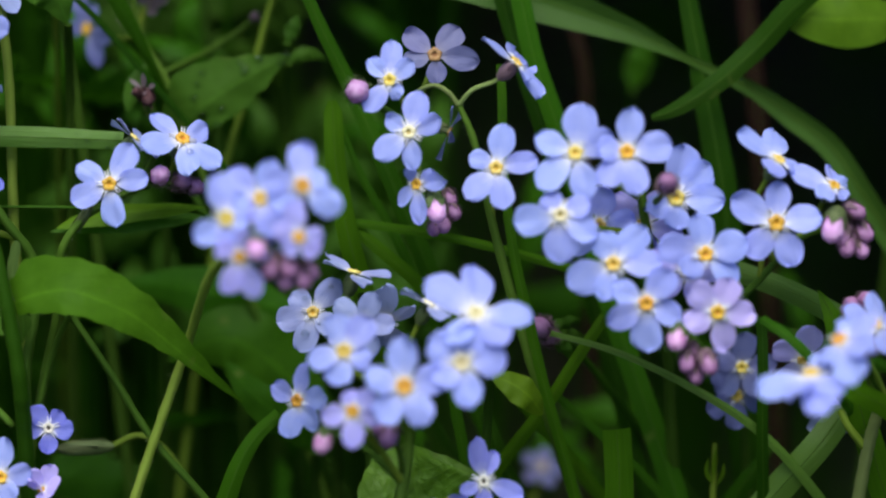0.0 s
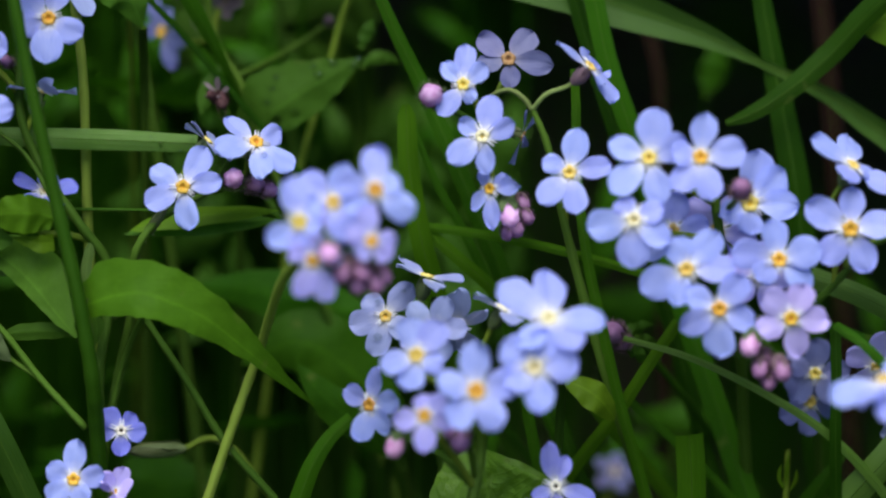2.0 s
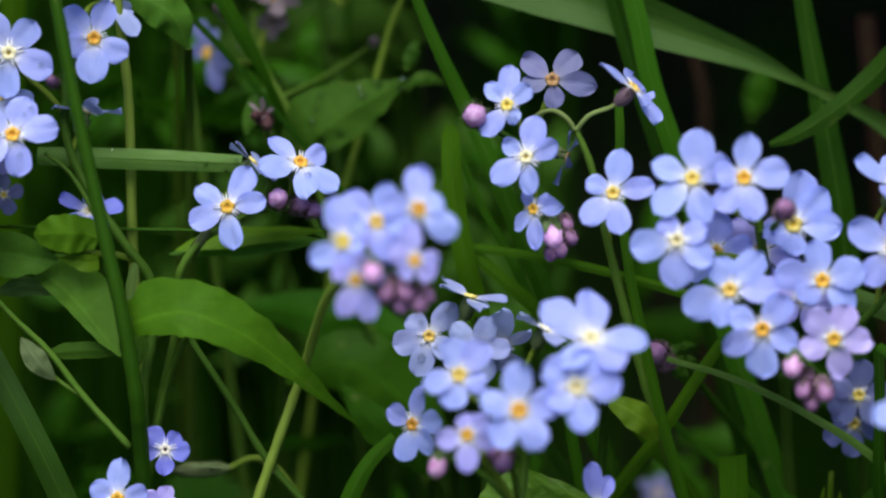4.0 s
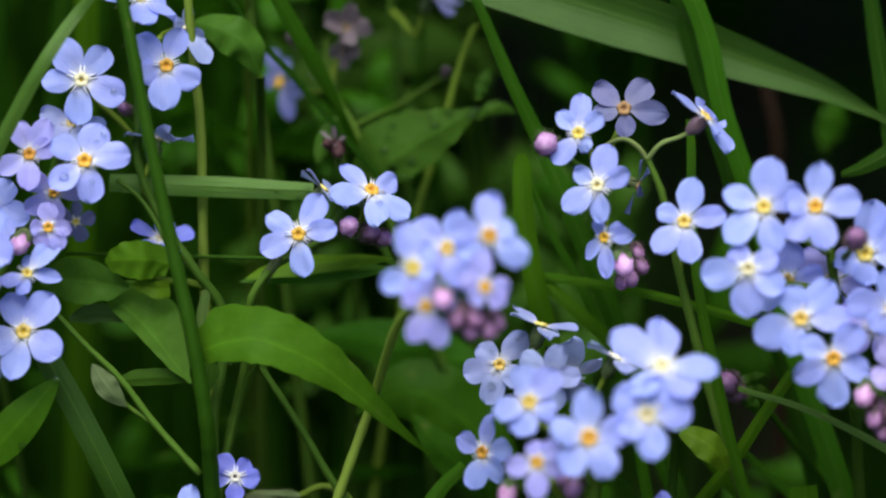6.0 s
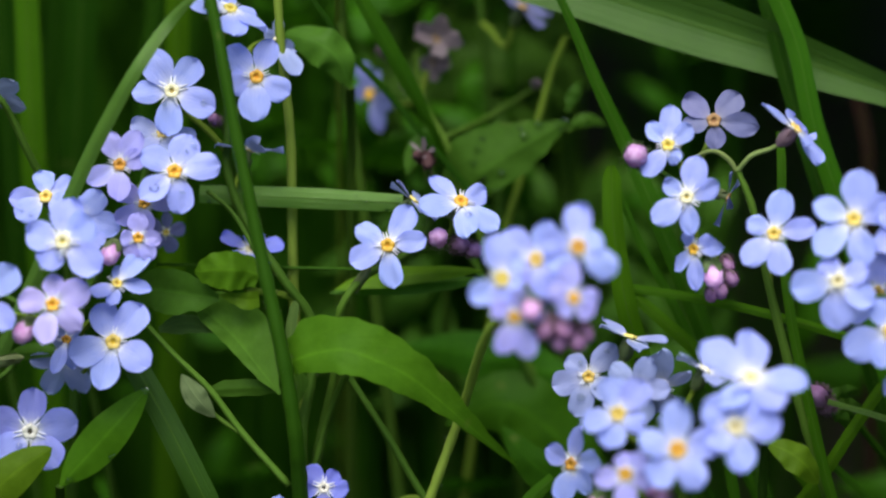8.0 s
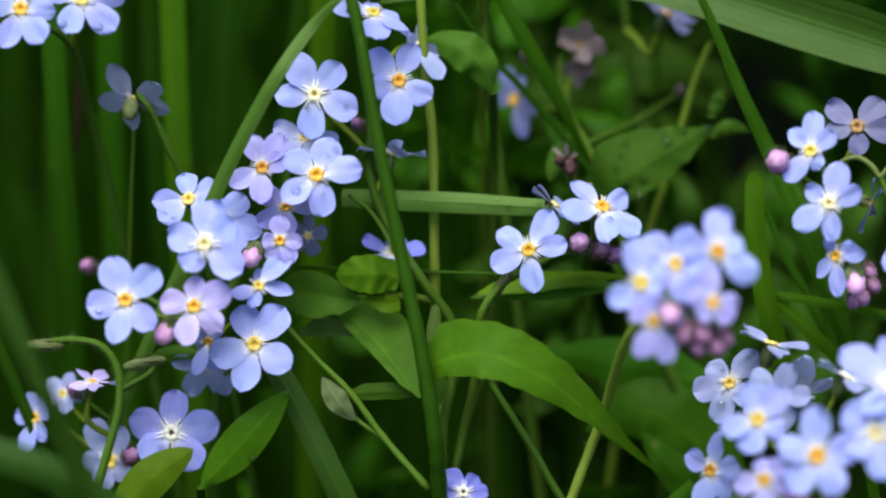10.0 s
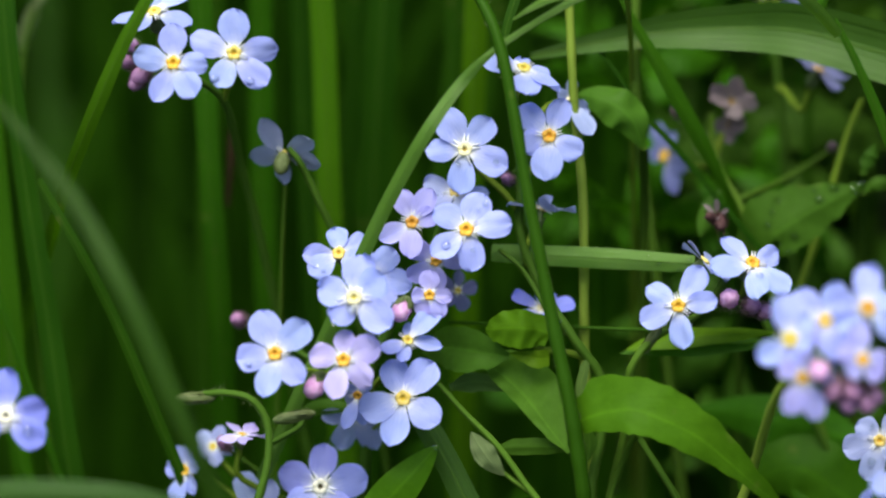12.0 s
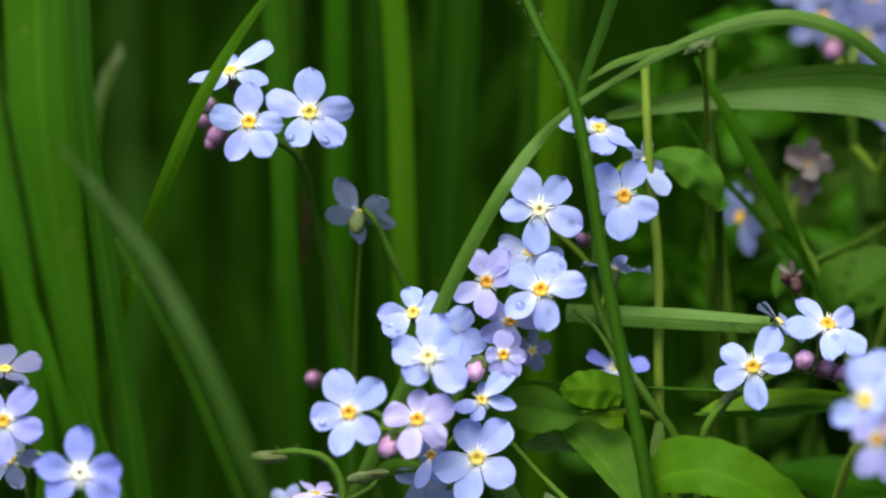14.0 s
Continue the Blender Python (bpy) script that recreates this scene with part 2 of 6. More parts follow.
def soil_material():
    n = Nodes("soil")
    ob = coords(n, "Object")
    a, b = n.noise(ob, 9, 5), n.noise(ob, 130, 5)
    near = n.mix(b, (0.008, 0.006, 0.004), (0.028, 0.022, 0.012))
    colour = n.mix(n.ramp(a, (0.4, (0, 0, 0)), (0.62, (1, 1, 1))), near, (0.014, 0.03, 0.006))
    return n.finish(colour, 0.85, 0, b, 0.006, 0.3)


SOIL = soil_material()


def water_material():
    """Thin beads of clear water: light goes straight through, the skin gives back a glint."""
    mat = bpy.data.materials.new("rain_water")
    mat.use_nodes = True
    tree = mat.node_tree
    tree.nodes.clear()
    clear = tree.nodes.new("ShaderNodeBsdfTransparent")
    clear.inputs["Color"].default_value = (0.94, 0.96, 0.95, 1)
    gloss = tree.nodes.new("ShaderNodeBsdfGlossy")
    gloss.inputs["Roughness"].default_value = 0.06
    skin = tree.nodes.new("ShaderNodeFresnel")
    skin.inputs["IOR"].default_value = 1.45
    mix = tree.nodes.new("ShaderNodeMixShader")
    out = tree.nodes.new("ShaderNodeOutputMaterial")
    tree.links.new(skin.outputs[0], mix.inputs[0])
    tree.links.new(clear.outputs[0], mix.inputs[1])
    tree.links.new(gloss.outputs[0], mix.inputs[2])
    tree.links.new(mix.outputs[0], out.inputs["Surface"])
    return mat


WATER = water_material()


# ---- building helpers ----
def mesh_of(name, bm, material, smooth=True):
    me = bpy.data.meshes.new(name)
    bm.to_mesh(me)
    bm.free()
    me.materials.append(material)
    if smooth:
        me.polygons.foreach_set("use_smooth", [True] * len(me.polygons))
    return me


def thing(name, base, label, category, group=""):
    ob = new(name)
    ob.empty_display_size = 0.005
    ob.location = base
    return tagged(ob, label, category, group)


def part(name, data, parent, m=None, label=""):
    """One mesh under a thing or a part; m is its pose in the parent's own space."""
    ob = new(name, data)
    ob.parent = parent
    if m is not None:
        ob.matrix_basis = m
    if label:
        ob["label"] = label
    return ob


def spline(points, steps=8):
    """A smooth line through the points (centripetal Catmull-Rom)."""
    pts = [Vector(p) for p in points]
    if len(pts) == 2:
        pts.insert(1, (pts[0] + pts[1]) / 2)
    ext = [pts[0] * 2 - pts[1]] + pts + [pts[-1] * 2 - pts[-2]]
    out = []
    for i in range(1, len(ext) - 2):
        p0, p1, p2, p3 = ext[i - 1:i + 3]
        t1 = math.sqrt((p1 - p0).length) + 1e-6
        t2 = t1 + math.sqrt((p2 - p1).length) + 1e-6
        t3 = t2 + math.sqrt((p3 - p2).length) + 1e-6
        for k in range(steps):
            t = t1 + (t2 - t1) * k / steps
            a1 = p0 * ((t1 - t) / t1) + p1 * (t / t1)
            a2 = p1 * ((t2 - t) / (t2 - t1)) + p2 * ((t - t1) / (t2 - t1))
            a3 = p2 * ((t3 - t) / (t3 - t2)) + p3 * ((t - t2) / (t3 - t2))
            b1 = a1 * ((t2 - t) / t2) + a2 * (t / t2)
            b2 = a2 * ((t3 - t) / (t3 - t1)) + a3 * ((t - t1) / (t3 - t1))
            out.append(b1 * ((t2 - t) / (t2 - t1)) + b2 * ((t - t1) / (t2 - t1)))
    out.append(pts[-1])
    return out


def tangents(line):
    return [(line[min(i + 1, len(line) - 1)] - line[max(i - 1, 0)]).normalized() for i in range(len(line))]


def tube(line, radii, sides=8, base=Vector((0, 0, 0)), bm=None):
    """A round stem along a line of places, with its own strip coordinates."""
    bm = bm or bmesh.new()
    uv = bm.loops.layers.uv.verify()
    rings, n = [], len(line)
    ref = Vector((0.3, -1, 0.2)).normalized()
    for i, (p, t) in enumerate(zip(line, tangents(line))):
        a = t.cross(ref).normalized()
        b = t.cross(a).normalized()
        r = radii[0] + (radii[1] - radii[0]) * i / (n - 1)
        r *= 1 + 0.06 * math.sin(i * 1.9)
        rings.append([bm.verts.new(p - base + (a * math.cos(s) + b * math.sin(s)) * r) for s in [k * math.tau / sides for k in range(sides)]])
    for i in range(n - 1):
        for k in range(sides):
            f = bm.faces.new((rings[i][k], rings[i][(k + 1) % sides], rings[i + 1][(k + 1) % sides], rings[i + 1][k]))
            for loop, (x, y) in zip(f.loops, ((k, i), (k + 1, i), (k + 1, i + 1), (k, i + 1))):
                loop[uv].uv = (x / sides, y / n)
    for ring in (rings[0], rings[-1]):
        bm.faces.new(ring)
    return bm


def strip(line, width_at, base, fold=0.25, twist=0.0, wave=0.0, across=6, seed=0, curl=0.0, twist_end=None, bm=None):
    """A leaf or blade along a line. fold: depth of the keel; twist: degrees off broadside; wave: ripple of the rims."""
    bm = bm or bmesh.new()
    uv = bm.loops.layers.uv.verify()
    view = TURN3 @ Vector((0, 1, 0))
    rows, n = [], len(line)
    phase = seed * 1.7
    for i, (p, t) in enumerate(zip(line, tangents(line))):
        s = i / (n - 1)
        side = t.cross(view)
        side = side.normalized() if side.length > 1e-4 else TURN3 @ Vector((1, 0, 0))
        turn = twist + ((twist_end if twist_end is not None else twist) - twist) * s
        side = Matrix.Rotation(radians(turn), 3, t) @ side
        up = side.cross(t).normalized()
        half = width_at(s) * 0.5
        row = []
        for k in range(across + 1):
            x = 2 * k / across - 1
            lift = fold * abs(x) ** 1.3 * half - curl * x * x * half
            lift += wave * half * abs(x) * math.sin(s * 17 + phase + (2.1 if x > 0 else 0)) * min(1, 4 * (1 - s))
            row.append(bm.verts.new(p - base + side * (x * half) + up * lift))
        rows.append(row)
    for i in range(n - 1):
        for k in range(across):
            f = bm.faces.new((rows[i][k], rows[i][k + 1], rows[i + 1][k + 1], rows[i + 1][k]))
            for loop, (x, y) in zip(f.loops, ((k, i), (k + 1, i), (k + 1, i + 1), (k, i + 1))):
                loop[uv].uv = (x / across, y / (n - 1))
    return bm


def lance(width, belly=0.42, blunt=0.75):
    """Width along a leaf: narrow stalk, full belly, pointed tip."""
    def at_s(s):
        if s < belly:
            w = math.sin(math.pi / 2 * (s / belly)) ** 0.8
        else:
            w = math.cos(math.pi / 2 * ((s - belly) / (1 - belly))) ** blunt
        return max(0.02, w) * width
    return at_s


def taper(first, last, tip=False):
    """Width along a blade from its top to its foot."""
    def at_s(s):
        w = first + (last - first) * s
        if tip:
            w *= min(1, 0.03 + 2.2 * s) ** 0.8
        return w
    return at_s


def down_to_soil(pts, lean=(0, 0)):
    """Two more places that carry a stem on in its own direction, ever steeper, down to the soil."""
    p = pts[-1]
    way = (p - pts[-2]).normalized() if len(pts) > 1 else Vector((0, 0, -1))
    way = Vector((way.x, way.y * 0.5, min(way.z, -0.35))).normalized()
    flat = Vector((way.x, way.y, 0)) / -way.z
    reach = min(1.0, 0.9 / max(flat.length, 0.01))
    half = p + flat * reach * p.z * 0.42 + Vector((0, 0, -0.5 * p.z))
    foot = half + flat * reach * p.z * 0.22 + Vector((lean[0] * 0.0005, lean[1] * 0.0005, -half.z - 0.004))
    return [half, foot]


# ---- kinds of things ----
def drop_shape():
    bm = bmesh.new()
    bmesh.ops.create_icosphere(bm, subdivisions=3, radius=1.0)
    for v in bm.verts:
        if v.co.z < -0.25:
            v.co.z = -0.25 + (v.co.z + 0.25) * 0.2
    return bm


DROP = mesh_of("water_drop", drop_shape(), WATER)


def petal_shape(seed, wide=1.0):
    """One petal on the unit flower: a claw at the eye, a broad rounded blade, a shallow cup and an uneven rim."""
    rnd = random.Random(seed)
    bm = bmesh.new()
    rows, cols = 14, 8
    notch = rnd.uniform(0.0, 0.03)
    skew = rnd.uniform(-0.05, 0.05)
    cup, roll = rnd.uniform(-0.08, 0.12), rnd.uniform(-0.12, 0.12)
    ph = rnd.uniform(0, 6)
    grid = []
    for i in range(rows + 1):
        s = 1 - (1 - i / rows) ** 1.5
        r = 0.10 + 0.90 * s
        oval = max(0.0, 1 - abs((r - 0.63) / (0.50 if r < 0.63 else 0.374)) ** (1.9 if r < 0.63 else 2.4)) ** (0.75 if r < 0.63 else 0.5)
        w = max(0.05 + 0.10 * min(1, s / 0.3) if s < 0.5 else 0.02, 0.325 * wide * oval)
        row = []
        for k in range(cols + 1):
            x = 2 * k / cols - 1
            y = r - 0.03 * s * s * abs(x) ** 2.2 - notch * max(0, 1 - abs(x) * 3) * (s > 0.9)
            z = 0.10 * s - 0.10 * s * s + cup * (x * x) * s + roll * x * s * s + 0.024 * math.sin(ph + 6 * s + 3.5 * x) * s + 0.02 * math.sin(2 * ph + 9 * x) * s * s * s
            z -= 0.05 * math.exp(-(x * 4) ** 2) * s * (1.4 - s)
            row.append(bm.verts.new((x * w * (1 + 0.04 * math.sin(ph + 9 * s)) + skew * s * s, y, z)))
        grid.append(row)
    for i in range(rows):
        for k in range(cols):
            bm.faces.new((grid[i][k], grid[i][k + 1], grid[i + 1][k + 1], grid[i + 1][k]))
    return bm


PETALS = {tint: [mesh_of("petal", petal_shape(i + 1, (0.92, 1.0, 1.14, 1.05, 0.97, 1.1)[i]), PETAL[tint]) for i in range(6)] for tint in PETAL}


def eye_shape():
    """The raised ring of five swollen lobes round the throat."""
    bm = bmesh.new()
    n, m = 40, 8
    rings = []
    for i in range(n):
        a = i * math.tau / n
        lobe = 0.5 + 0.5 * math.cos(5 * a)
        big, small = 0.122 + 0.010 * lobe, 0.060 + 0.020 * lobe
        rings.append([bm.verts.new(((big + small * math.cos(b)) * math.sin(a), (big + small * math.cos(b)) * math.cos(a), 0.055 + (0.035 + 0.015 * lobe) * math.sin(b))) for b in [k * math.tau / m for k in range(m)]])
    for i in range(n):
        for k in range(m):
            bm.faces.new((rings[i][k], rings[(i + 1) % n][k], rings[(i + 1) % n][(k + 1) % m], rings[i][(k + 1) % m]))
    return bm


def throat_shape():
    bm = bmesh.new()
    rings = []
    for r, z in ((0.088, 0.085), (0.07, 0.066), (0.035, 0.045), (0.0, 0.035)):
        rings.append([bm.verts.new((r * math.sin(a), r * math.cos(a), z)) for a in [k * math.tau / 14 for k in range(14)]] if r else [bm.verts.new((0, 0, z))])
    for j in range(2):
        for k in range(14):
            bm.faces.new((rings[j][k], rings[j][(k + 1) % 14], rings[j + 1][(k + 1) % 14], rings[j + 1][k]))
    for k in range(14):
        bm.faces.new((rings[2][k], rings[2][(k + 1) % 14], rings[3][0]))
    return bm


def scale_shape():
    """One pair of low white ridges that run out between two petals."""
    bm = bmesh.new()
    for sgn in (-1, 1):
        rows = []
        for i in range(7):
            s = i / 6
            r = 0.15 + 0.20 * s
            w = 0.024 * (1 - s) ** 0.7 + 0.004
            x0 = sgn * (0.026 + 0.012 * s)
            top = 0.085 - 0.035 * s
            rows.append([bm.verts.new((x0 - w, r, top - 0.030)), bm.verts.new((x0 - 0.6 * w, r, top - 0.008)), bm.verts.new((x0, r, top)), bm.verts.new((x0 + 0.6 * w, r, top - 0.008)), bm.verts.new((x0 + w, r, top - 0.030))])
        for i in range(6):
            for k in range(4):
                bm.faces.new((rows[i][k], rows[i + 1][k], rows[i + 1][k + 1], rows[i][k + 1]))
    return bm


def calyx_shape(hairs=True, seed=3):
    """Green cup behind a flower with five pointed teeth and short bristles."""
    rnd = random.Random(seed)
    bm = bmesh.new()
    sides = 20
    rings = []
    for z, r in ((-0.62, 0.05), (-0.55, 0.13), (-0.40, 0.19), (-0.24, 0.20), (-0.10, 0.19)):
        rings.append([bm.verts.new((r * math.sin(a), r * math.cos(a), z + (0.13 * (math.cos(5 * a) - 0.2) if z > -0.2 else 0))) for a in [k * math.tau / sides for k in range(sides)]])
    for j in range(4):
        for k in range(sides):
            bm.faces.new((rings[j][k], rings[j][(k + 1) % sides], rings[j + 1][(k + 1) % sides], rings[j + 1][k]))
    bm.faces.new(rings[0])
    tube_ring = []
    for z, r in ((-0.30, 0.10), (0.02, 0.12)):
        tube_ring.append([bm.verts.new((r * math.sin(a), r * math.cos(a), z)) for a in [k * math.tau / 12 for k in range(12)]])
    for k in range(12):
        bm.faces.new((tube_ring[0][k], tube_ring[0][(k + 1) % 12], tube_ring[1][(k + 1) % 12], tube_ring[1][k]))
    for _ in range(60 if hairs else 0):
        a, z = rnd.uniform(0, math.tau), rnd.uniform(-0.55, -0.12)
        out = Vector((math.sin(a), math.cos(a), rnd.uniform(0.0, 0.9))).normalized()
        p = Vector((0.18 * math.sin(a), 0.18 * math.cos(a), z))
        q = Vector((math.cos(a), -math.sin(a), 0)) * 0.008
        bm.faces.new((bm.verts.new(p - q), bm.verts.new(p + q), bm.verts.new(p + out * 0.11)))
    return bm


EYES = {k: mesh_of("eye", eye_shape(), EYE[k]) for k in EYE}
THROATS = {k: mesh_of("throat", throat_shape(), THROAT[k]) for k in THROAT}
SCALE_MESH = mesh_of("throat_scale", scale_shape(), SCALE_WHITE)
CALYX_MESH = mesh_of("flower", calyx_shape(), CALYX)
CALYX_DUSKY_MESH = mesh_of("flower", calyx_shape(), CALYX_DUSKY)
TINT_WORDS = {"slate": "dull slate-blue", "dusk": "shade-tinted dull blue", "blue": "sky-blue", "deep": "deep violet-blue", "lilac": "lilac-blue", "pink": "pinkish lilac", "violet": "violet-blue", "grey": "greyed mauve-blue", "pale": "faded grey-blue", "mauve": "withered mauve"}
EYE_WORDS = {"orange": "an orange eye", "yellow": "a yellow eye", "white": "a whitish eye", "dark": "a white eye and dark centre", "brown": "a browned eye"}


def facing(yaw, nod, roll, spin):
    """The turn of a flower: yaw to the right, nod upward, roll and spin clockwise, seen by the viewer."""
    return (TURN3 @ pose(0, 0, 0, 0, roll, 0).to_3x3() @ pose(0, 0, 0, 0, 0, yaw).to_3x3() @ pose(0, 0, 0, 90 - nod, 0, 0).to_3x3() @ pose(0, 0, 0, 0, 0, -spin).to_3x3()).to_4x4()


count = [0]


def petal_poses(petals, yaw, nod, roll, r):
    """Where the petals of one flower point: each given by its clockwise angle and its length in millimetres as the viewer sees it."""
    turn = facing(yaw, nod, roll, 0).to_3x3().transposed() @ TURN3
    ahead = turn @ Vector((0, 1, 0))
    out = []
    for angle, length in petals:
        across = turn @ Vector((math.sin(radians(angle)), 0, math.cos(radians(angle)))) * (0.001 * length / r)
        deep = -across.z / ahead.z if abs(ahead.z) > 0.2 else 0.0
        most = math.sqrt(max(0.0, 1.25 ** 2 - across.length_squared))
        out.append(across + ahead * max(-most, min(most, deep)))
    return out


def flower(plant, axis, p, size, spin=0, yaw=0, nod=8, roll=0, tint="blue", eye="orange", stalk=True, spread=0.0, scales=True, drops=(), slim=1.0, petals=(), dusky=False):
    """A flower of five petals on its calyx, with the stalk that joins it to the plant's axis."""
    count[0] += 1
    rnd = random.Random(count[0])
    place = at(p)
    r = size * 0.0005
    if petals:
        spin = 0
    m = Matrix.Translation(place) @ facing(yaw, nod, roll, spin)
    calyx = CALYX_DUSKY_MESH if dusky or tint == "mauve" else CALYX_MESH
    fl = part("flower", calyx, plant, Matrix.Translation(-plant.location) @ m @ Matrix.Diagonal((r, r, r, 1)), "%s flower with %s" % (TINT_WORDS[tint], EYE_WORDS[eye]))
    lift = rnd.uniform(-4, 6) + spread
    ways = petal_poses(petals, yaw, nod, roll, r)
    turns = [math.degrees(math.atan2(w.x, w.y)) for w in ways] or [72 * k for k in range(5)]
    for k in range(5):
        if ways:
            along = ways[k].normalized()
            up = (Vector((0, 0, 1)) - along * along.z).normalized()
            side = along.cross(up)
            turn = Matrix((side, along, up)).transposed().to_4x4() @ pose(0, 0, 0.012 * (k % 2), rnd.uniform(-8, 8), rnd.uniform(-14, 14), 0)
            s = ways[k].length
            wide = 0.5 * (s + 1) * slim
        else:
            turn = pose(0, 0, 0, 0, 0, -72 * k + rnd.uniform(-5, 5)) @ pose(0, 0, 0.012 * (k % 2), lift + rnd.uniform(-14, 15), rnd.uniform(-14, 14), 0)
            s = rnd.uniform(0.94, 1.05)
            wide = s * slim
        part("petal", rnd.choice(PETALS[tint]), fl, turn @ Matrix.Diagonal((wide, s, 1, 1)))
        if scales and tint != "mauve":
            broad = 1.35 if eye in ("white", "dark") else 1.0
            gap = (turns[(k + 1) % 5] - turns[k]) % 360
            part("throat_scale", SCALE_MESH, fl, pose(0, 0, 0, 0, 0, -turns[k] - gap / 2) @ Matrix.Diagonal((broad, 1.0 + 0.3 * (broad - 1), 1, 1)))
    part("eye", EYES[eye], fl, Matrix.Diagonal((0.9, 0.9, 1, 1)))
    part("throat", THROATS[eye], fl, Matrix.Diagonal((0.9, 0.9, 1, 1)))
    for angle, out, big in drops:
        a = radians(angle - spin)
        spot = m @ Vector((out * r * math.sin(a), out * r * math.cos(a), 0.05 * r))
        d = new("water_drop", DROP)
        b = big * 0.0005
        d.matrix_basis = Matrix.Translation(spot) @ m.to_3x3().to_4x4() @ Matrix.Diagonal((b * 1.15, b, b * 0.7, 1))
        tagged(d, "clear raindrop resting on a blue petal", "raindrop", "raindrops")
    if stalk and axis:
        foot = m @ Vector((0, 0, -0.6 * r))
        back = m.to_3x3() @ Vector((0, 0, -1))
        low = foot + Vector((0, 0, -0.006)) + back * 0.002
        near = min(axis, key=lambda q: (q - low).length)
        line = spline([foot, foot + back * 0.0022 + Vector((0, 0, -0.0008)), foot.lerp(near, 0.6) + back * 0.001, near], 5)
        part("flower_stalk", mesh_of("flower_stalk", tube(line, (0.00032, 0.0004), 6, plant.location), STEM_LIGHT), plant)
    return fl


def bud_shape(seed=1):
    """A closed bud: a plump egg with the petals wound round each other, in a toothed calyx."""
    bm = bmesh.new()
    n, m = 30, 10
    rings = []
    for j in range(1, m):
        b = math.pi * j / m
        rings.append([])
        for k in range(n):
            a = k * math.tau / n
            r = math.sin(b) ** 0.85 * (0.43 + 0.10 * ((5 * (a + 1.1 * b) / math.tau) % 1.0) ** 1.5)
            rings[-1].append(bm.verts.new((r * math.sin(a), r * math.cos(a), -0.62 * math.cos(b) + 0.15)))
    for j in range(len(rings) - 1):
        for k in range(n):
            bm.faces.new((rings[j][k], rings[j][(k + 1) % n], rings[j + 1][(k + 1) % n], rings[j + 1][k]))
    bm.faces.new(rings[0])
    bm.faces.new(rings[-1])
    return bm


def bud_calyx_shape(tooth=0.28, hair=70):
    rnd = random.Random(11)
    bm = bmesh.new()
    sides = 20
    rings = []
    for z, r in ((-0.75, 0.12), (-0.6, 0.36), (-0.25, 0.52), (0.12, 0.53)):
        rings.append([bm.verts.new((r * math.sin(a), r * math.cos(a), z + (tooth * (math.cos(5 * a) - 0.1) if z > 0 else 0))) for a in [k * math.tau / sides for k in range(sides)]])
    for j in range(3):
        for k in range(sides):
            bm.faces.new((rings[j][k], rings[j][(k + 1) % sides], rings[j + 1][(k + 1) % sides], rings[j + 1][k]))
    bm.faces.new(rings[0])
    for _ in range(hair):
        a, z = rnd.uniform(0, math.tau), rnd.uniform(-0.6, 0.1)
        out = Vector((math.sin(a), math.cos(a), rnd.uniform(0.0, 0.8))).normalized()
        p = Vector((0.5 * math.sin(a), 0.5 * math.cos(a), z))
        q = Vector((math.cos(a), -math.sin(a), 0)) * 0.018
        bm.faces.new((bm.verts.new(p - q), bm.verts.new(p + q), bm.verts.new(p + out * 0.26)))
    return bm


BUDS = {"pink": (BUD_PINK, CALYX), "dusky": (BUD_DUSKY, CALYX_DUSKY), "dry": (BUD_DRY, BUD_DRY), "faded": (BUD_FADED, CALYX_DUSKY), "green": (BUD_GREEN, BUD_GREEN)}
BUD_COVER = {"pink": (0.22, 60), "dusky": (0.42, 200), "dry": (0.9, 160), "faded": (0.6, 160), "green": (0.6, 200)}
BUD_MESH = {k: (mesh_of("bud", bud_shape(), a), mesh_of("calyx", bud_calyx_shape(*BUD_COVER[k]), b)) for k, (a, b) in BUDS.items()}
BUD_WORDS = {"pink": "closed pink bud", "dusky": "dusky purple bud in a hairy calyx", "dry": "dried brown bud", "faded": "faded mauve-grey bud", "green": "grey-green hairy bud"}


BUD_WIDE = {"pink": 1.0, "dusky": 0.88, "dry": 0.8, "faded": 0.85, "green": 0.62}
BUD_LONG = {"pink": 1.15, "dusky": 1.0, "dry": 1.2, "faded": 1.1, "green": 1.5}


def bud(plant, axis, p, size, roll=0, nod=45, yaw=0, kind="pink", stalk=True):
    """A bud that points along its roll, with its calyx."""
    count[0] += 1
    r = size * (0.0009 if kind != "green" else 0.0012)
    m = Matrix.Translation(at(p)) @ facing(yaw, nod, roll, count[0] * 37)
    b = part("bud", BUD_MESH[kind][0], plant, Matrix.Translation(-plant.location) @ m @ Matrix.Diagonal((r * BUD_WIDE[kind], r * BUD_WIDE[kind], r * BUD_LONG[kind], 1)), BUD_WORDS[kind])
    part("calyx", BUD_MESH[kind][1], b)
    if stalk and axis:
        foot = m @ Vector((0, 0, -0.7 * r))
        near = min(axis, key=lambda q: (q - foot - Vector((0, 0, -0.004))).length)
        line = spline([foot, foot.lerp(near, 0.5) + m.to_3x3() @ Vector((0, 0, -0.0012)), near], 5)
        part("flower_stalk", mesh_of("flower_stalk", tube(line, (0.0003, 0.0004), 6, plant.location), STEM), plant)


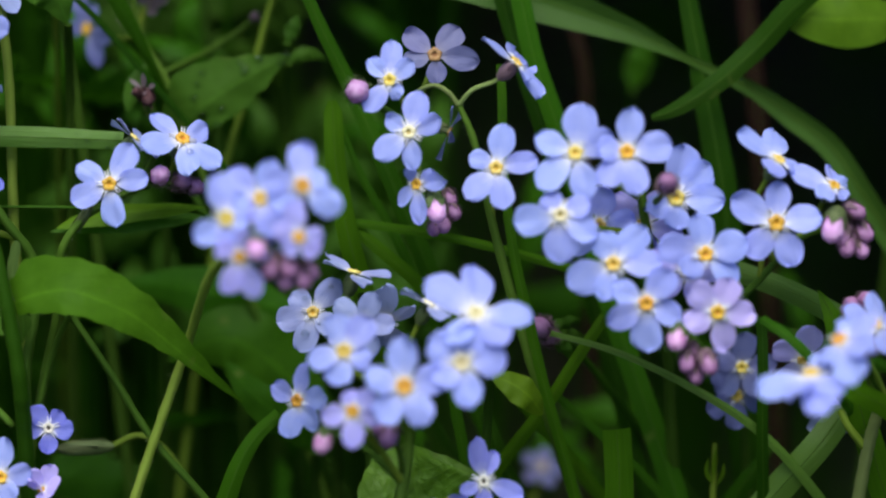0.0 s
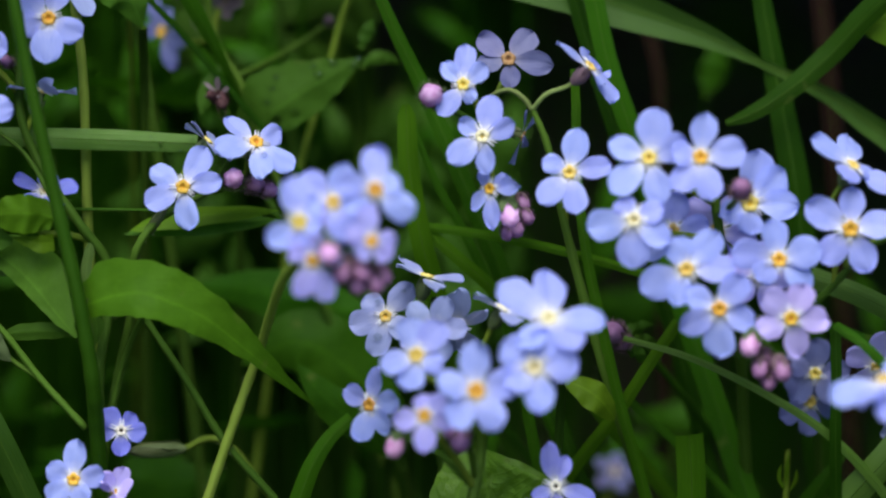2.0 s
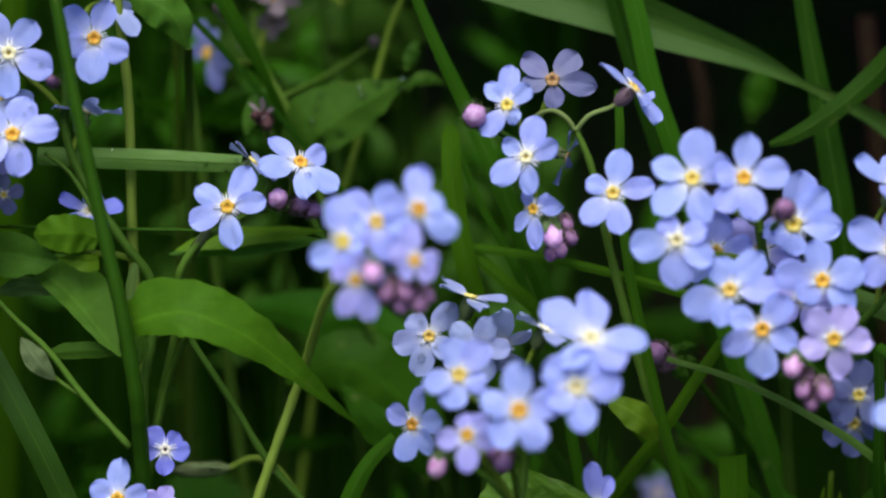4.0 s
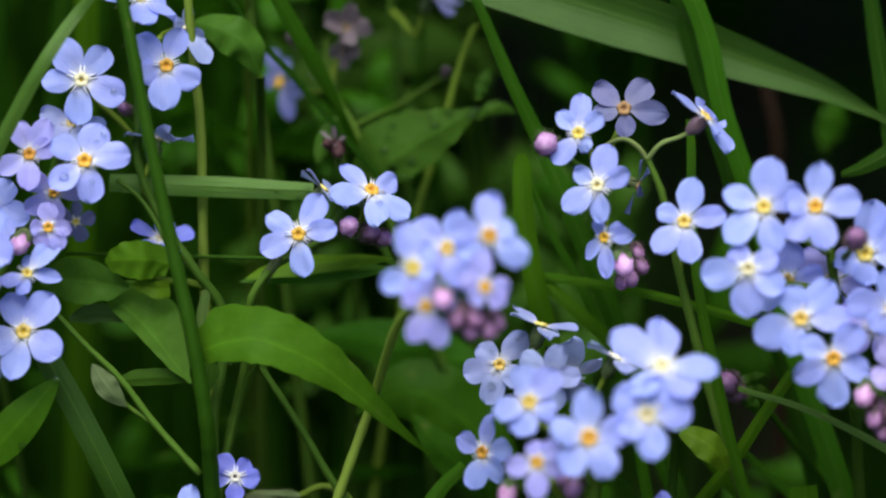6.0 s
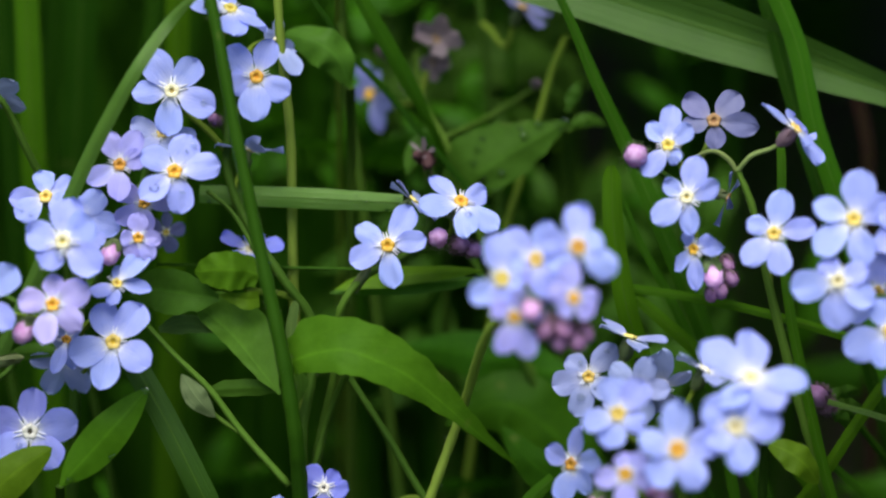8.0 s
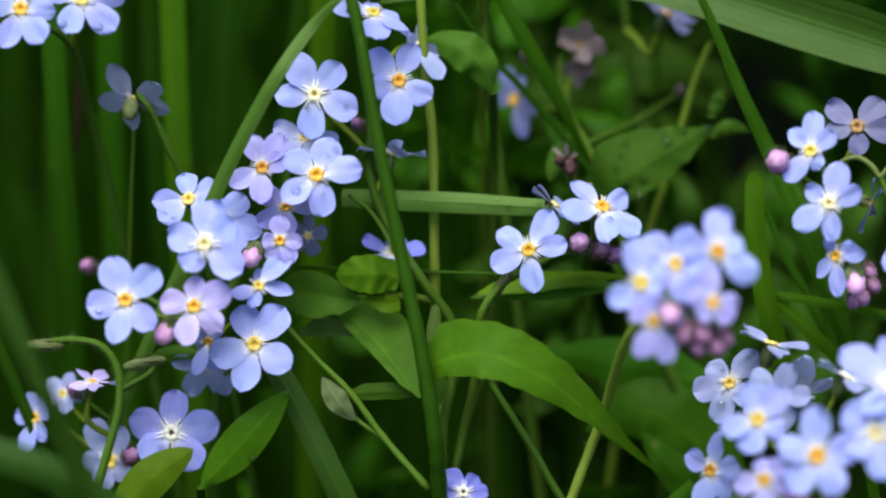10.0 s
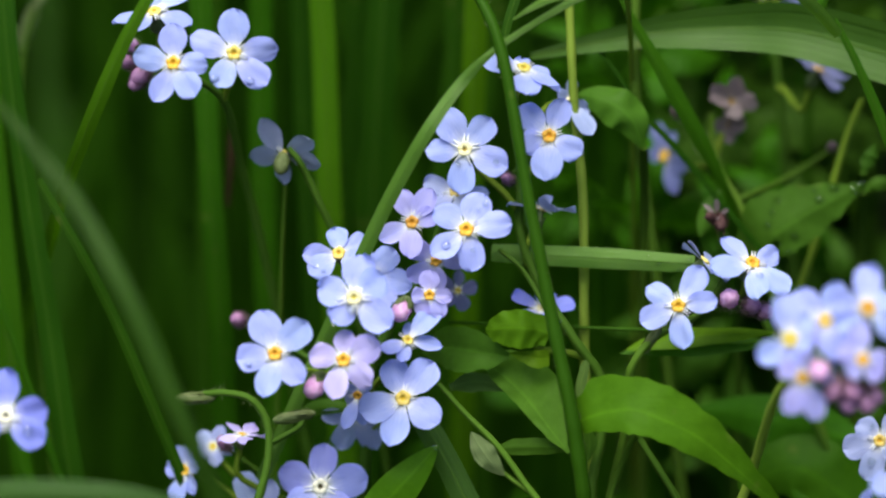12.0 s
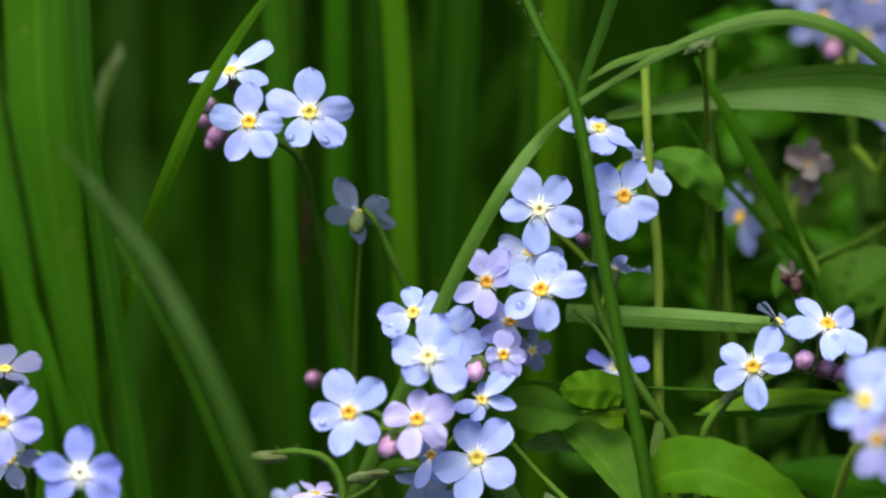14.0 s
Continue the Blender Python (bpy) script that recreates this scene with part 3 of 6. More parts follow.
def hairs_on(line, radius, number, seed, base):
    """Short stiff hairs on a stem."""
    rnd = random.Random(seed)
    bm = bmesh.new()
    for _ in range(number):
        i = rnd.randrange(len(line) - 1)
        p = line[i].lerp(line[i + 1], rnd.random())
        t = (line[i + 1] - line[i]).normalized()
        out = Vector((rnd.gauss(0, 1), rnd.gauss(0, 1), rnd.gauss(0, 1)))
        out = (out - t * out.dot(t)).normalized()
        q = t * 0.00003
        p = p + out * radius * 0.95 - base
        bm.faces.new((bm.verts.new(p - q), bm.verts.new(p + q), bm.verts.new(p + out * rnd.uniform(0.0004, 0.0009) + t * rnd.uniform(-0.0003, 0.0003))))
    return bm


def plant_with_stem(label, points, radii, material=None, lean=(0, 0), hairy=60, rooted=True):
    """A forget-me-not: its rooted main stem. Returns the thing and the places along its upper axis."""
    pts = [at(p) for p in points]
    if rooted:
        pts = pts + down_to_soil(pts, lean)
    base = pts[-1].copy()
    plant = thing("forget_me_not", base, label, "wildflower", "forget-me-nots in the grass")
    line = spline(pts, 8)
    part("stem", mesh_of("stem", tube(line, (radii[0] * 0.001, radii[1] * 0.001), 10, base), material or STEM), plant)
    top = line[:8 * (len(points) - 1) + 1]
    if hairy:
        part("stem_hairs", mesh_of("stem_hairs", hairs_on(top, radii[0] * 0.001, hairy, len(points) * 7, base), CALYX), plant)
    return plant, top


def side_stem(plant, points, radii, material=None):
    line = spline([at(p) for p in points], 8)
    part("side_stem", mesh_of("side_stem", tube(line, (radii[0] * 0.001, radii[1] * 0.001), 8, plant.location), material or STEM), plant)
    return line


def leaf_part(plant, points, width, material=None, belly=0.42, fold=0.3, twist=0, wave=0.1, curl=0.0, seed=0, blunt=0.75, twist_end=None):
    line = spline([at(p) for p in points], 8)
    bm = strip(line, lance(width * 0.001, belly, blunt), plant.location, fold, twist, wave, 8, seed, curl=curl, twist_end=twist_end)
    return part("leaf", mesh_of("leaf", bm, material or LEAF), plant)


def shaped_leaf(parent, rows, material, first=0.3, second=0.3, ripple=0.01, seed=0, name="leaf", label=""):
    """A leaf folded along its midrib, its two halves of different width: rows of the midrib's place and the two widths.
    first, second: how far each half bends away from the viewer; ripple: bulges between the side veins."""
    mid = spline([at(r[:3]) for r in rows], 6)
    last = len(rows) - 1
    bm = bmesh.new()
    uv = bm.loops.layers.uv.verify()
    view = TURN3 @ Vector((0, 1, 0))
    rnd = random.Random(seed)
    phase = rnd.uniform(0, 6)
    grid, n, across = [], len(mid), 5
    for i, (p, t) in enumerate(zip(mid, tangents(mid))):
        x = i / (n - 1) * last
        k = min(int(x), last - 1)
        f = x - k
        f = f * f * (3 - 2 * f)
        side = t.cross(view).normalized()
        row = []
        for sign, width, bend in ((1, rows[k][3] + (rows[k + 1][3] - rows[k][3]) * f, first), (-1, rows[k][4] + (rows[k + 1][4] - rows[k][4]) * f, second)):
            half = []
            for j in range(across + 1):
                q = j / across
                w = width * 0.001 * q * (1 + 0.03 * q * math.sin(9 * x + phase * sign))
                deep = bend * w * (1 - 0.35 * q) + ripple * width * 0.001 * q * 4 * math.sin(5.5 * x - 3 * q + phase) * (1 - 0.4 * q)
                half.append(p + side * sign * w + view * deep)
            row.append(half)
        line = row[1][:0:-1] + [row[0][0]] + row[0][1:]
        grid.append([bm.verts.new(v - parent.location) for v in line])
    cols = 2 * across
    for i in range(n - 1):
        for k in range(cols):
            face = bm.faces.new((grid[i][k], grid[i][k + 1], grid[i + 1][k + 1], grid[i + 1][k]))
            for loop, (x, y) in zip(face.loops, ((k, i), (k + 1, i), (k + 1, i + 1), (k, i + 1))):
                loop[uv].uv = (x / cols, y / (n - 1))
    return part(name, mesh_of(name, bm, material), parent, None, label)


def leaf_thing(label, points, width, material=None, belly=0.42, fold=0.3, twist=0, wave=0.12, curl=0.0, seed=0, blunt=0.75, lean=(0, 0), twist_end=None):
    """A broad leaf on its own stalk that comes up from the soil. Points run from stalk to tip."""
    pts = [at(p) for p in points]
    foot = Vector((pts[0].x + 0.15 * (pts[0].x - pts[1].x) + lean[0] * 0.001, pts[0].y + 0.012, -0.004))
    ob = thing("leafy_shoot", foot, label, "wild plant", "broad leaves in the grass")
    line = spline(pts, 8)
    part("leaf", mesh_of("leaf", strip(line, lance(width * 0.001, belly, blunt), foot, fold, twist, wave, 8, seed, curl=curl, twist_end=twist_end), material or LEAF), ob)
    stalk = spline([pts[0], pts[0].lerp(foot, 0.45) + Vector((0, 0.004, 0)), foot], 6)
    part("leaf_stalk", mesh_of("leaf_stalk", tube(stalk, (0.0005, 0.0009), 7, foot), STEM), ob)
    return ob


def blade(points, first, last, material=None, label="green arching grass blade", tip=False, lean=(0, 0), fold=0.3, twist=0, wave=0.03, rooted=True, widths=None, twist_end=None, seed=0):
    """A grass blade, from its top through its places down to the soil."""
    pts = [at(p) for p in points]
    n_seen = len(pts)
    if rooted:
        pts = pts + down_to_soil(pts, lean)
    base = pts[-1].copy()
    line = spline(pts, 8)
    if widths:
        ws = [w * 0.001 for w in widths] + [widths[-1] * 0.001] * (len(pts) - n_seen)
        last_i = len(ws) - 1

        def width_at(s):
            x = s * last_i
            i = min(int(x), last_i - 1)
            return ws[i] + (ws[i + 1] - ws[i]) * (x - i)
    else:
        width_at = taper(first * 0.001, last * 0.001, tip)
    bm = strip(line, width_at, base, fold, twist, wave, 6, seed, twist_end=twist_end)
    ob = thing("grass_shoot", base, label, "grass", "grass shoots round the flowers")
    part("blade", mesh_of("blade", bm, material or BLADE), ob)
    view = TURN3 @ Vector((0, 1, 0))
    rib = [p + view * (width_at(i / (len(line) - 1)) * 0.012) for i, p in enumerate(line)]
    w = width_at(0.5)
    part("midrib", mesh_of("midrib", tube(rib, (w * 0.018, w * 0.03), 6, base), STEM), ob)
    return ob


def rain_on(ob, number, sizes, seed, label):
    """Raindrops that lie on the faces of a leaf or blade turned to the sky."""
    rnd = random.Random(seed)
    faces = [f for f in ob.data.polygons]
    m = ob.matrix_basis if not ob.parent else Matrix.Translation(ob.parent.location) @ ob.matrix_basis
    for _ in range(number):
        f = rnd.choice(faces)
        n = (m.to_3x3() @ f.normal).normalized()
        if n.z < 0:
            n = -n
        r = rnd.uniform(*sizes) * 0.0005
        d = new("water_drop", DROP)
        d.matrix_basis = Matrix.Translation(m @ f.center + n * r * 0.1) @ n.to_track_quat("Z", "Y").to_matrix().to_4x4() @ Matrix.Diagonal((r * 1.15, r, r * 0.65, 1))
        tagged(d, label, "raindrop", "raindrops")


# ---- ground ----
def ground_mesh():
    bm = bmesh.new()
    cells = [-60, -20, -6, -2] + [-1 + 0.05 * i for i in range(41)] + [2, 6, 20, 60]
    grid = [[bm.verts.new((x, y, 0.006 * noise.noise((x * 14, y * 14, 0)) + 0.02 * noise.noise((x * 2, y * 2, 3)) - 0.012)) for x in cells] for y in cells]
    for j in range(len(cells) - 1):
        for i in range(len(cells) - 1):
            bm.faces.new((grid[j][i], grid[j][i + 1], grid[j + 1][i + 1], grid[j + 1][i]))
    return bm


ground = new("ground", mesh_of("ground", ground_mesh(), SOIL))
tagged(ground, "dark damp soil of an overgrown bank", "ground", kind="structure")


def sward(name, label, number, seed, x_range, y_range, heights, widths, material, avoid=None):
    """Many grass blades too dense to count, as one mesh."""
    rnd = random.Random(seed)
    bm = bmesh.new()
    made = 0
    while made < number:
        x, y = rnd.uniform(*x_range), rnd.uniform(*y_range)
        h, w = rnd.uniform(*heights), rnd.uniform(*widths)
        if avoid and avoid(x, y, h):
            made += 0.2
            continue
        a, b = rnd.gauss(0, 0.16), rnd.gauss(0, 0.16)
        if y_range[0] > 0:
            b = max(b, -0.1)
        foot = Vector((x, y, -0.012))
        mid = foot + Vector((a * h * 0.35, b * h * 0.35, h * 0.6))
        top = foot + Vector((a * h * 1.4, b * h * 1.4, h))
        line = spline([top, mid, foot], 4)
        strip(line, taper(w, w * 0.9, True), Vector((0, 0, 0)), 0.35, rnd.uniform(-70, 70), 0.0, 2, made, bm=bm)
        made += 1
    ob = new(name, mesh_of(name, bm, material))
    return tagged(ob, label, "grass", kind="stuff")


# The viewer stands in front: only low grass there, the tall sward behind and to the sides.
sward("meadow_grass", "short wet grass before the flowers", 900, 5, (-0.6, 0.6), (-0.75, -0.05), (0.03, 0.075), (0.002, 0.0045), BLADE_DARK)
# Swards darkened through BLADE_DARK as well as by real shadow.
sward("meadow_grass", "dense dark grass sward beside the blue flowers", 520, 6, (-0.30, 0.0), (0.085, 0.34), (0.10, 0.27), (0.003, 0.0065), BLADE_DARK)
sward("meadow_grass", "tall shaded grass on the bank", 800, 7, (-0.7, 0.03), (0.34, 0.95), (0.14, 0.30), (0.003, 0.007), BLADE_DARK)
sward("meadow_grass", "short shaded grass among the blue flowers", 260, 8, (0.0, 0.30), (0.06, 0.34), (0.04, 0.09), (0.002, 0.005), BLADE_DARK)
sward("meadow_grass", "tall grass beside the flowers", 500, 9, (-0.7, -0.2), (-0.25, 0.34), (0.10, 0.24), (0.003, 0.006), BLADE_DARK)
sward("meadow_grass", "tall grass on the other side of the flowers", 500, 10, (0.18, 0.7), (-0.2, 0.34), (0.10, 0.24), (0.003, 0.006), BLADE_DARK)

sward("meadow_grass", "rough meadow grass all round the flower bank", 13000, 11, (-2.6, 2.6), (-2.2, 2.8), (0.05, 0.17), (0.003, 0.007), BLADE, avoid=lambda x, y, h: abs(x) < 0.68 and -0.9 < y < 0.95 or math.hypot(x, y - 0.3) + 1.1 * noise.noise((x * 1.4, y * 1.4, 0)) + 4 * h > 2.3)


def shading_shrub():
    """A leafy shrub, mostly out of view, added over the back of the bank to keep it dark: branches and a crown of many
    leaves.
    """
    rnd = random.Random(21)
    ob = thing("hedge_shrub", (0.16, 0.55, 0), "dense leafy shrub added out of view to shade the bank", "shrub")
    base = Vector(ob.location)
    for k in range(14):
        a = rnd.uniform(0, math.tau)
        foot = base + Vector((rnd.uniform(-0.35, 0.4), rnd.uniform(-0.12, 0.2), -0.01))
        top = foot + Vector((rnd.uniform(-0.2, 0.2), rnd.uniform(-0.28, 0.15), rnd.uniform(0.5, 0.8)))
        mid = foot.lerp(top, 0.5) + Vector((rnd.uniform(-0.04, 0.04), rnd.uniform(-0.04, 0.04), 0))
        part("branch", mesh_of("branch", tube(spline([foot, mid, top], 6), (0.006, 0.002), 8, base), BARK), ob)
    bm = bmesh.new()

    def outside(p):
        ring = ((p.x - 0.16) / 0.46) ** 2 + ((p.y - 0.48) / 0.47) ** 2 + 0.5 * noise.noise(p * 7)
        return ring > 1.05 or p.z > 0.66 - 0.2 * ring + 0.2 * noise.noise(p * 9 + Vector((5, 0, 0)))

    # Added light-blocking crown, thinned where the leaves below need more sky.
    for k in range(5600):
        p = Vector((rnd.uniform(-0.32, 0.62), 0.03 + 0.9 * rnd.random() ** 1.4, rnd.uniform(0.26, 0.62)))
        if outside(p) or p.x < -0.03 and (rnd.random() < 0.2 or p.y < 0.13) or -0.03 <= p.x < 0.03 and (rnd.random() < 0.8 or p.y < 0.13):
            continue
        d = Vector((rnd.gauss(0, 1), rnd.gauss(-0.3, 1), rnd.gauss(-0.3, 0.5))).normalized() * rnd.uniform(0.03, 0.055)
        line = spline([p, p + d * 0.5 + Vector((0, 0, 0.004)), p + d], 2)
        strip(line, lance(rnd.uniform(0.018, 0.03)), base, 0.25, rnd.uniform(-90, 90), 0.0, 2, k, bm=bm)
    # Extra unseen leaves that deepen the shade on the right.
    for k in range(4200):
        p = Vector((rnd.uniform(0.045, 0.5), 0.055 + 0.6 * rnd.random() ** 1.3, rnd.uniform(0.245, 0.40)))
        d = Vector((rnd.gauss(0, 1), rnd.gauss(-0.3, 1), rnd.gauss(0, 0.3))).normalized() * rnd.uniform(0.03, 0.055)
        strip(spline([p, p + d * 0.5 + Vector((0, 0, 0.004)), p + d], 2), lance(rnd.uniform(0.018, 0.03)), base, 0.25, rnd.uniform(-90, 90), 0.0, 2, k, bm=bm)
    # Low skirt added to close off the far ground.
    for k in range(1500):
        p = Vector((rnd.uniform(-0.35, 0.75), rnd.uniform(0.42, 0.75), rnd.uniform(0.0, 0.3)))
        d = Vector((rnd.gauss(0, 1), rnd.gauss(-0.3, 1), rnd.gauss(-0.5, 0.5))).normalized() * rnd.uniform(0.03, 0.055)
        strip(spline([p, p + d * 0.5 + Vector((0, 0, 0.004)), p + d], 2), lance(rnd.uniform(0.018, 0.03)), base, 0.25, rnd.uniform(-90, 90), 0.0, 2, k, bm=bm)
    part("crown", mesh_of("crown", bm, LEAF_DARK), ob)


BARK = plain_material("bark", (0.05, 0.03, 0.02), (0.12, 0.08, 0.055), 90, 0.85, 0.0, 0.0006)
shading_shrub()

# ---- the large dense head of sky-blue flowers ----
plant, axis = plant_with_stem("tall forget-me-not with a dense head of sky-blue flowers and pink buds", [(53.2, -1.3, -6), (54.8, -10.1, -4), (57.5, -20.4, 2), (59.3, -31.2, 10)], (0.5, 0.8))
spray = side_stem(plant, [(57.2, -21.6, 0), (65.2, -15.0, -6), (71.1, -8.8, -8), (76.1, -7.5, -8)], (0.5, 0.3))
flower(plant, axis, (45.5, 0.4, -13), 9.6, 12, -6, 10, 0, "blue", "yellow", petals=((9, 5.5), (68, 4.6), (163, 5.3), (230, 5.6), (290, 4.7)))
flower(plant, axis, (50.9, 0.5, -14), 9.6, 4, 4, 8, 0, "blue", "orange", petals=((8, 4.9), (79, 5.2), (162, 4.8), (216, 4.6), (277, 3.4)))
flower(plant, axis, (43.8, -6.2, -14), 9.6, -20, -10, 5, 0, "blue", "white", petals=((65, 3.5), (121, 4.5), (183, 5.3), (259, 5.1), (328, 2.8)))
flower(plant, axis, (49.5, -11.5, -14), 9.8, 40, -8, 0, 0, "blue", "yellow", petals=((38, 5.4), (86, 5.3), (192, 4.2), (244, 5.5), (338, 3.8)))
flower(plant, axis, (57.1, -4.5, -8), 11.2, 8, 8, 4, 0, "blue", "yellow", petals=((9, 6.1), (50, 5.4), (92, 5.5), (183, 3.5), (244, 3.7)))
flower(plant, axis, (59.6, -10.5, -13), 9.6, -15, 4, 4, 0, "blue", "orange", petals=((73, 4.9), (126, 4.9), (230, 3.3), (282, 5.3), (351, 4.6)))
flower(plant, spray, (67.5, -7.2, -12), 10.6, 10, 4, 4, 0, "blue", "orange", petals=((4, 4.8), (81, 5.1), (152, 5.2), (218, 4.8), (300, 5.6)))
flower(plant, axis, (52.9, -15.7, -15), 9.6, 36, 0, -4, 0, "blue", "orange", petals=((36, 4.6), (111, 4.4), (180, 5.4), (240, 4.8), (297, 4.2)))
flower(plant, axis, (60.6, -16.7, -15), 9.6, 20, 6, -6, 0, "pink", "orange", petals=((23, 4.1), (91, 4.4), (162, 4.5), (246, 3.9), (314, 4.2)))
flower(plant, spray, (68.1, -0.4, -10), 8.6, 20, 0, 62, 28, "blue", "yellow", petals=((105, 2.4), (227, 1.9), (301, 5.5), (326, 3.0), (358, 2.9)))
flower(plant, spray, (74.2, -3.2, -10), 8.0, 30, 20, 48, 10, "blue", "orange", petals=((6, 2.0), (72, 1.9), (133, 1.9), (240, 2.4), (290, 5.2)))
flower(plant, axis, (58.3, -12.5, -8), 8.6, 12, 0, 4, 0, "lilac", "yellow")
flower(plant, axis, (54.1, -7.6, -4), 9.4, 30, 0, 4, 0, "lilac", "yellow")
flower(plant, axis, (48.9, -7.5, -6), 9.0, 10, 0, 4, 0, "blue", "yellow")
bud(plant, axis, (55.1, -2.9, -16), 2.6, -20, 20, 0, "dusky")
bud(plant, spray, (73.9, -7.3, -12), 2.9, 200, 60, 0, "pink")
for q, s, r in (((76.4, -5.8, -10), 2.3, 120), ((75.5, -9.5, -11), 2.5, 190), ((77.6, -8.0, -9), 2.5, 150), ((76.4, -7.7, -8), 2.6, 170), ((75.0, -8.4, -11), 2.4, 200), ((77.4, -9.9, -9), 2.2, 170)):
    bud(plant, spray, q, s, r, 50, 0, "dusky")
bud(plant, axis, (56.4, -19.2, -15), 2.5, 200, 50, 0, "pink")
for q, s, r in (((57.5, -21.9, -14), 2.3, 190), ((59.6, -22.0, -15), 2.5, 170), ((58.6, -23.3, -13), 2.2, 180), ((58.3, -21.2, -13), 2.3, 180)):
    bud(plant, axis, q, s, r, 50, 0, "dusky")

# ---- the forked spray above it, with a faded flower ----
plant, axis = plant_with_stem("slender forget-me-not with a forked spray and one faded flower", [(33.8, 5.8, -2), (35.4, 2.1, -2), (38.0, -8.3, 0), (41.3, -19.7, 2), (43.9, -27.4, 4), (48.0, -38.8, 8)], (0.34, 0.95), STEM_MID, hairy=120)
forked_plant, fork = plant, side_stem(plant, [(33.8, 5.7, -2), (32.7, 7.1, -2), (31.1, 7.9, -1), (29.1, 6.8, 0), (28.9, 2.4, 1), (29.8, -2.6, 1)], (0.3, 0.24), STEM_PALE)
arm = side_stem(plant, [(33.8, 5.7, -2), (35.3, 7.4, -3), (37.4, 8.2, -3), (39.6, 9.5, -1)], (0.3, 0.24), STEM_PALE)
flower(plant, fork, (26.1, 8.4, -4), 8.4, 14, -18, 8, 0, "blue", "yellow", slim=0.86, petals=((1, 4.6), (52, 3.3), (150, 2.2), (216, 4.4), (315, 3.4)))
flower(plant, fork, (28.1, 2.7, -5), 8.8, 22, -6, 6, 0, "blue", "white", slim=0.86, petals=((16, 4.8), (71, 3.9), (171, 4.3), (232, 4.7), (303, 3.1)))
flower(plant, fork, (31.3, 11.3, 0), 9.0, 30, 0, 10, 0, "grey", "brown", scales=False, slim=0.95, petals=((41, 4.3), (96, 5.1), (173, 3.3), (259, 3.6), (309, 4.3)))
flower(plant, arm, (39.9, 10.3, -4), 8.8, 20, 0, 66, 45, "blue", "yellow", stalk=False, petals=((19, 2.1), (90, 2.3), (133, 4.8), (165, 2.4), (314, 4.6)), dusky=True)
flower(plant, fork, (29.1, -3.0, -4), 7.6, 40, -36, 0, 0, "blue", "orange", slim=0.86, petals=((50, 2.3), (81, 3.1), (176, 4.6), (224, 3.0), (326, 2.2)))
flower(plant, axis, (37.5, -1.2, -7), 8.9, 5, -4, 6, 0, "blue", "yellow", slim=0.86, petals=((12, 5.0), (77, 4.7), (169, 4.7), (223, 4.8), (297, 3.3)))
bud(plant, fork, (22.6, 7.2, -3), 3.0, -80, 4, 0, "pink")
bud(plant, fork, (31.1, -5.5, -4), 2.6, 170, 50, 0, "pink")
for q, s, r in (((32.2, -7.3, 0), 2.2, 170), ((33.4, -6.0, 1), 2.1, 150), ((31.3, -7.8, 0), 1.9, 190), ((33.1, -4.5, 2), 2.0, 160)):
    bud(plant, fork, q, s, r, 40, 0, "dusky")

# ---- the nearest head, round and pale ----
plant, axis = plant_with_stem("forget-me-not with a small round head of pale blue and lilac flowers", [(10.2, -6.1, -17), (8.4, -9.7, -14), (6.3, -12.9, -8), (3.8, -21.5, 4), (0.9, -29.8, 5), (-1.9, -38.2, 6)], (0.5, 0.62), STEM_YELLOW, hairy=160)
flower(plant, axis, (15.6, -3.0, -24), 9.6, -8, 8, 10, 0, "blue", "orange", petals=((67, 2.8), (122, 4.9), (241, 3.9), (279, 4.0), (359, 4.7)))
flower(plant, axis, (7.8, -6.4, -24), 9.6, -25, -8, 6, 0, "blue", "yellow", petals=((36, 3.2), (95, 2.3), (183, 3.3), (234, 4.1), (347, 4.9)))
flower(plant, axis, (15.2, -8.3, -25), 7.4, 0, 6, 0, 0, "lilac", "orange", petals=((86, 2.8), (131, 2.8), (223, 2.3), (285, 2.8), (348, 3.9)))
flower(plant, axis, (9.1, -10.3, -25), 7.6, 36, -4, -10, 0, "lilac", "orange", petals=((25, 2.9), (76, 3.3), (155, 4.7), (197, 4.1), (298, 2.7)))
flower(plant, axis, (11.4, -4.4, -20), 9.2, 20, 0, 14, 0, "blue", "yellow")
flower(plant, axis, (11.9, -7.2, -20), 7.6, 50, 0, 4, 0, "lilac", "yellow")
bud(plant, axis, (10.8, -9.3, -26), 2.4, 180, 30, 0, "pink")
for q, s, r in (((12.3, -11.3, -24), 2.5, 190), ((14.2, -11.2, -23), 2.5, 170), ((15.6, -12.5, -22), 2.5, 160), ((13.9, -12.6, -22), 2.3, 180), ((16.5, -11.8, -21), 2.2, 150)):
    bud(plant, axis, q, s, r, 50, 0, "dusky")

# ---- the near low head ----
plant, axis = plant_with_stem("forget-me-not with a broad head of large blue flowers", [(27.2, -19.5, -14), (27.5, -24.4, -13), (27.7, -31.3, -10), (26.6, -37.2, -12)], (0.5, 0.8))
flower(plant, axis, (34.1, -16.6, -20), 10.6, 8, 4, 34, 0, "blue", "white", petals=((9, 5.5), (96, 6.1), (140, 4.5), (222, 4.6), (308, 6.3)), slim=0.92)
flower(plant, axis, (32.4, -21.6, -22), 11.2, 20, 4, 8, 0, "blue", "white", petals=((20, 4.4), (82, 4.9), (167, 4.9), (235, 3.7), (306, 4.3)))
flower(plant, axis, (26.3, -24.0, -23), 10.6, -4, 0, 6, 0, "blue", "orange", petals=((77, 4.6), (146, 4.7), (218, 4.6), (283, 4.4), (358, 5.3)))
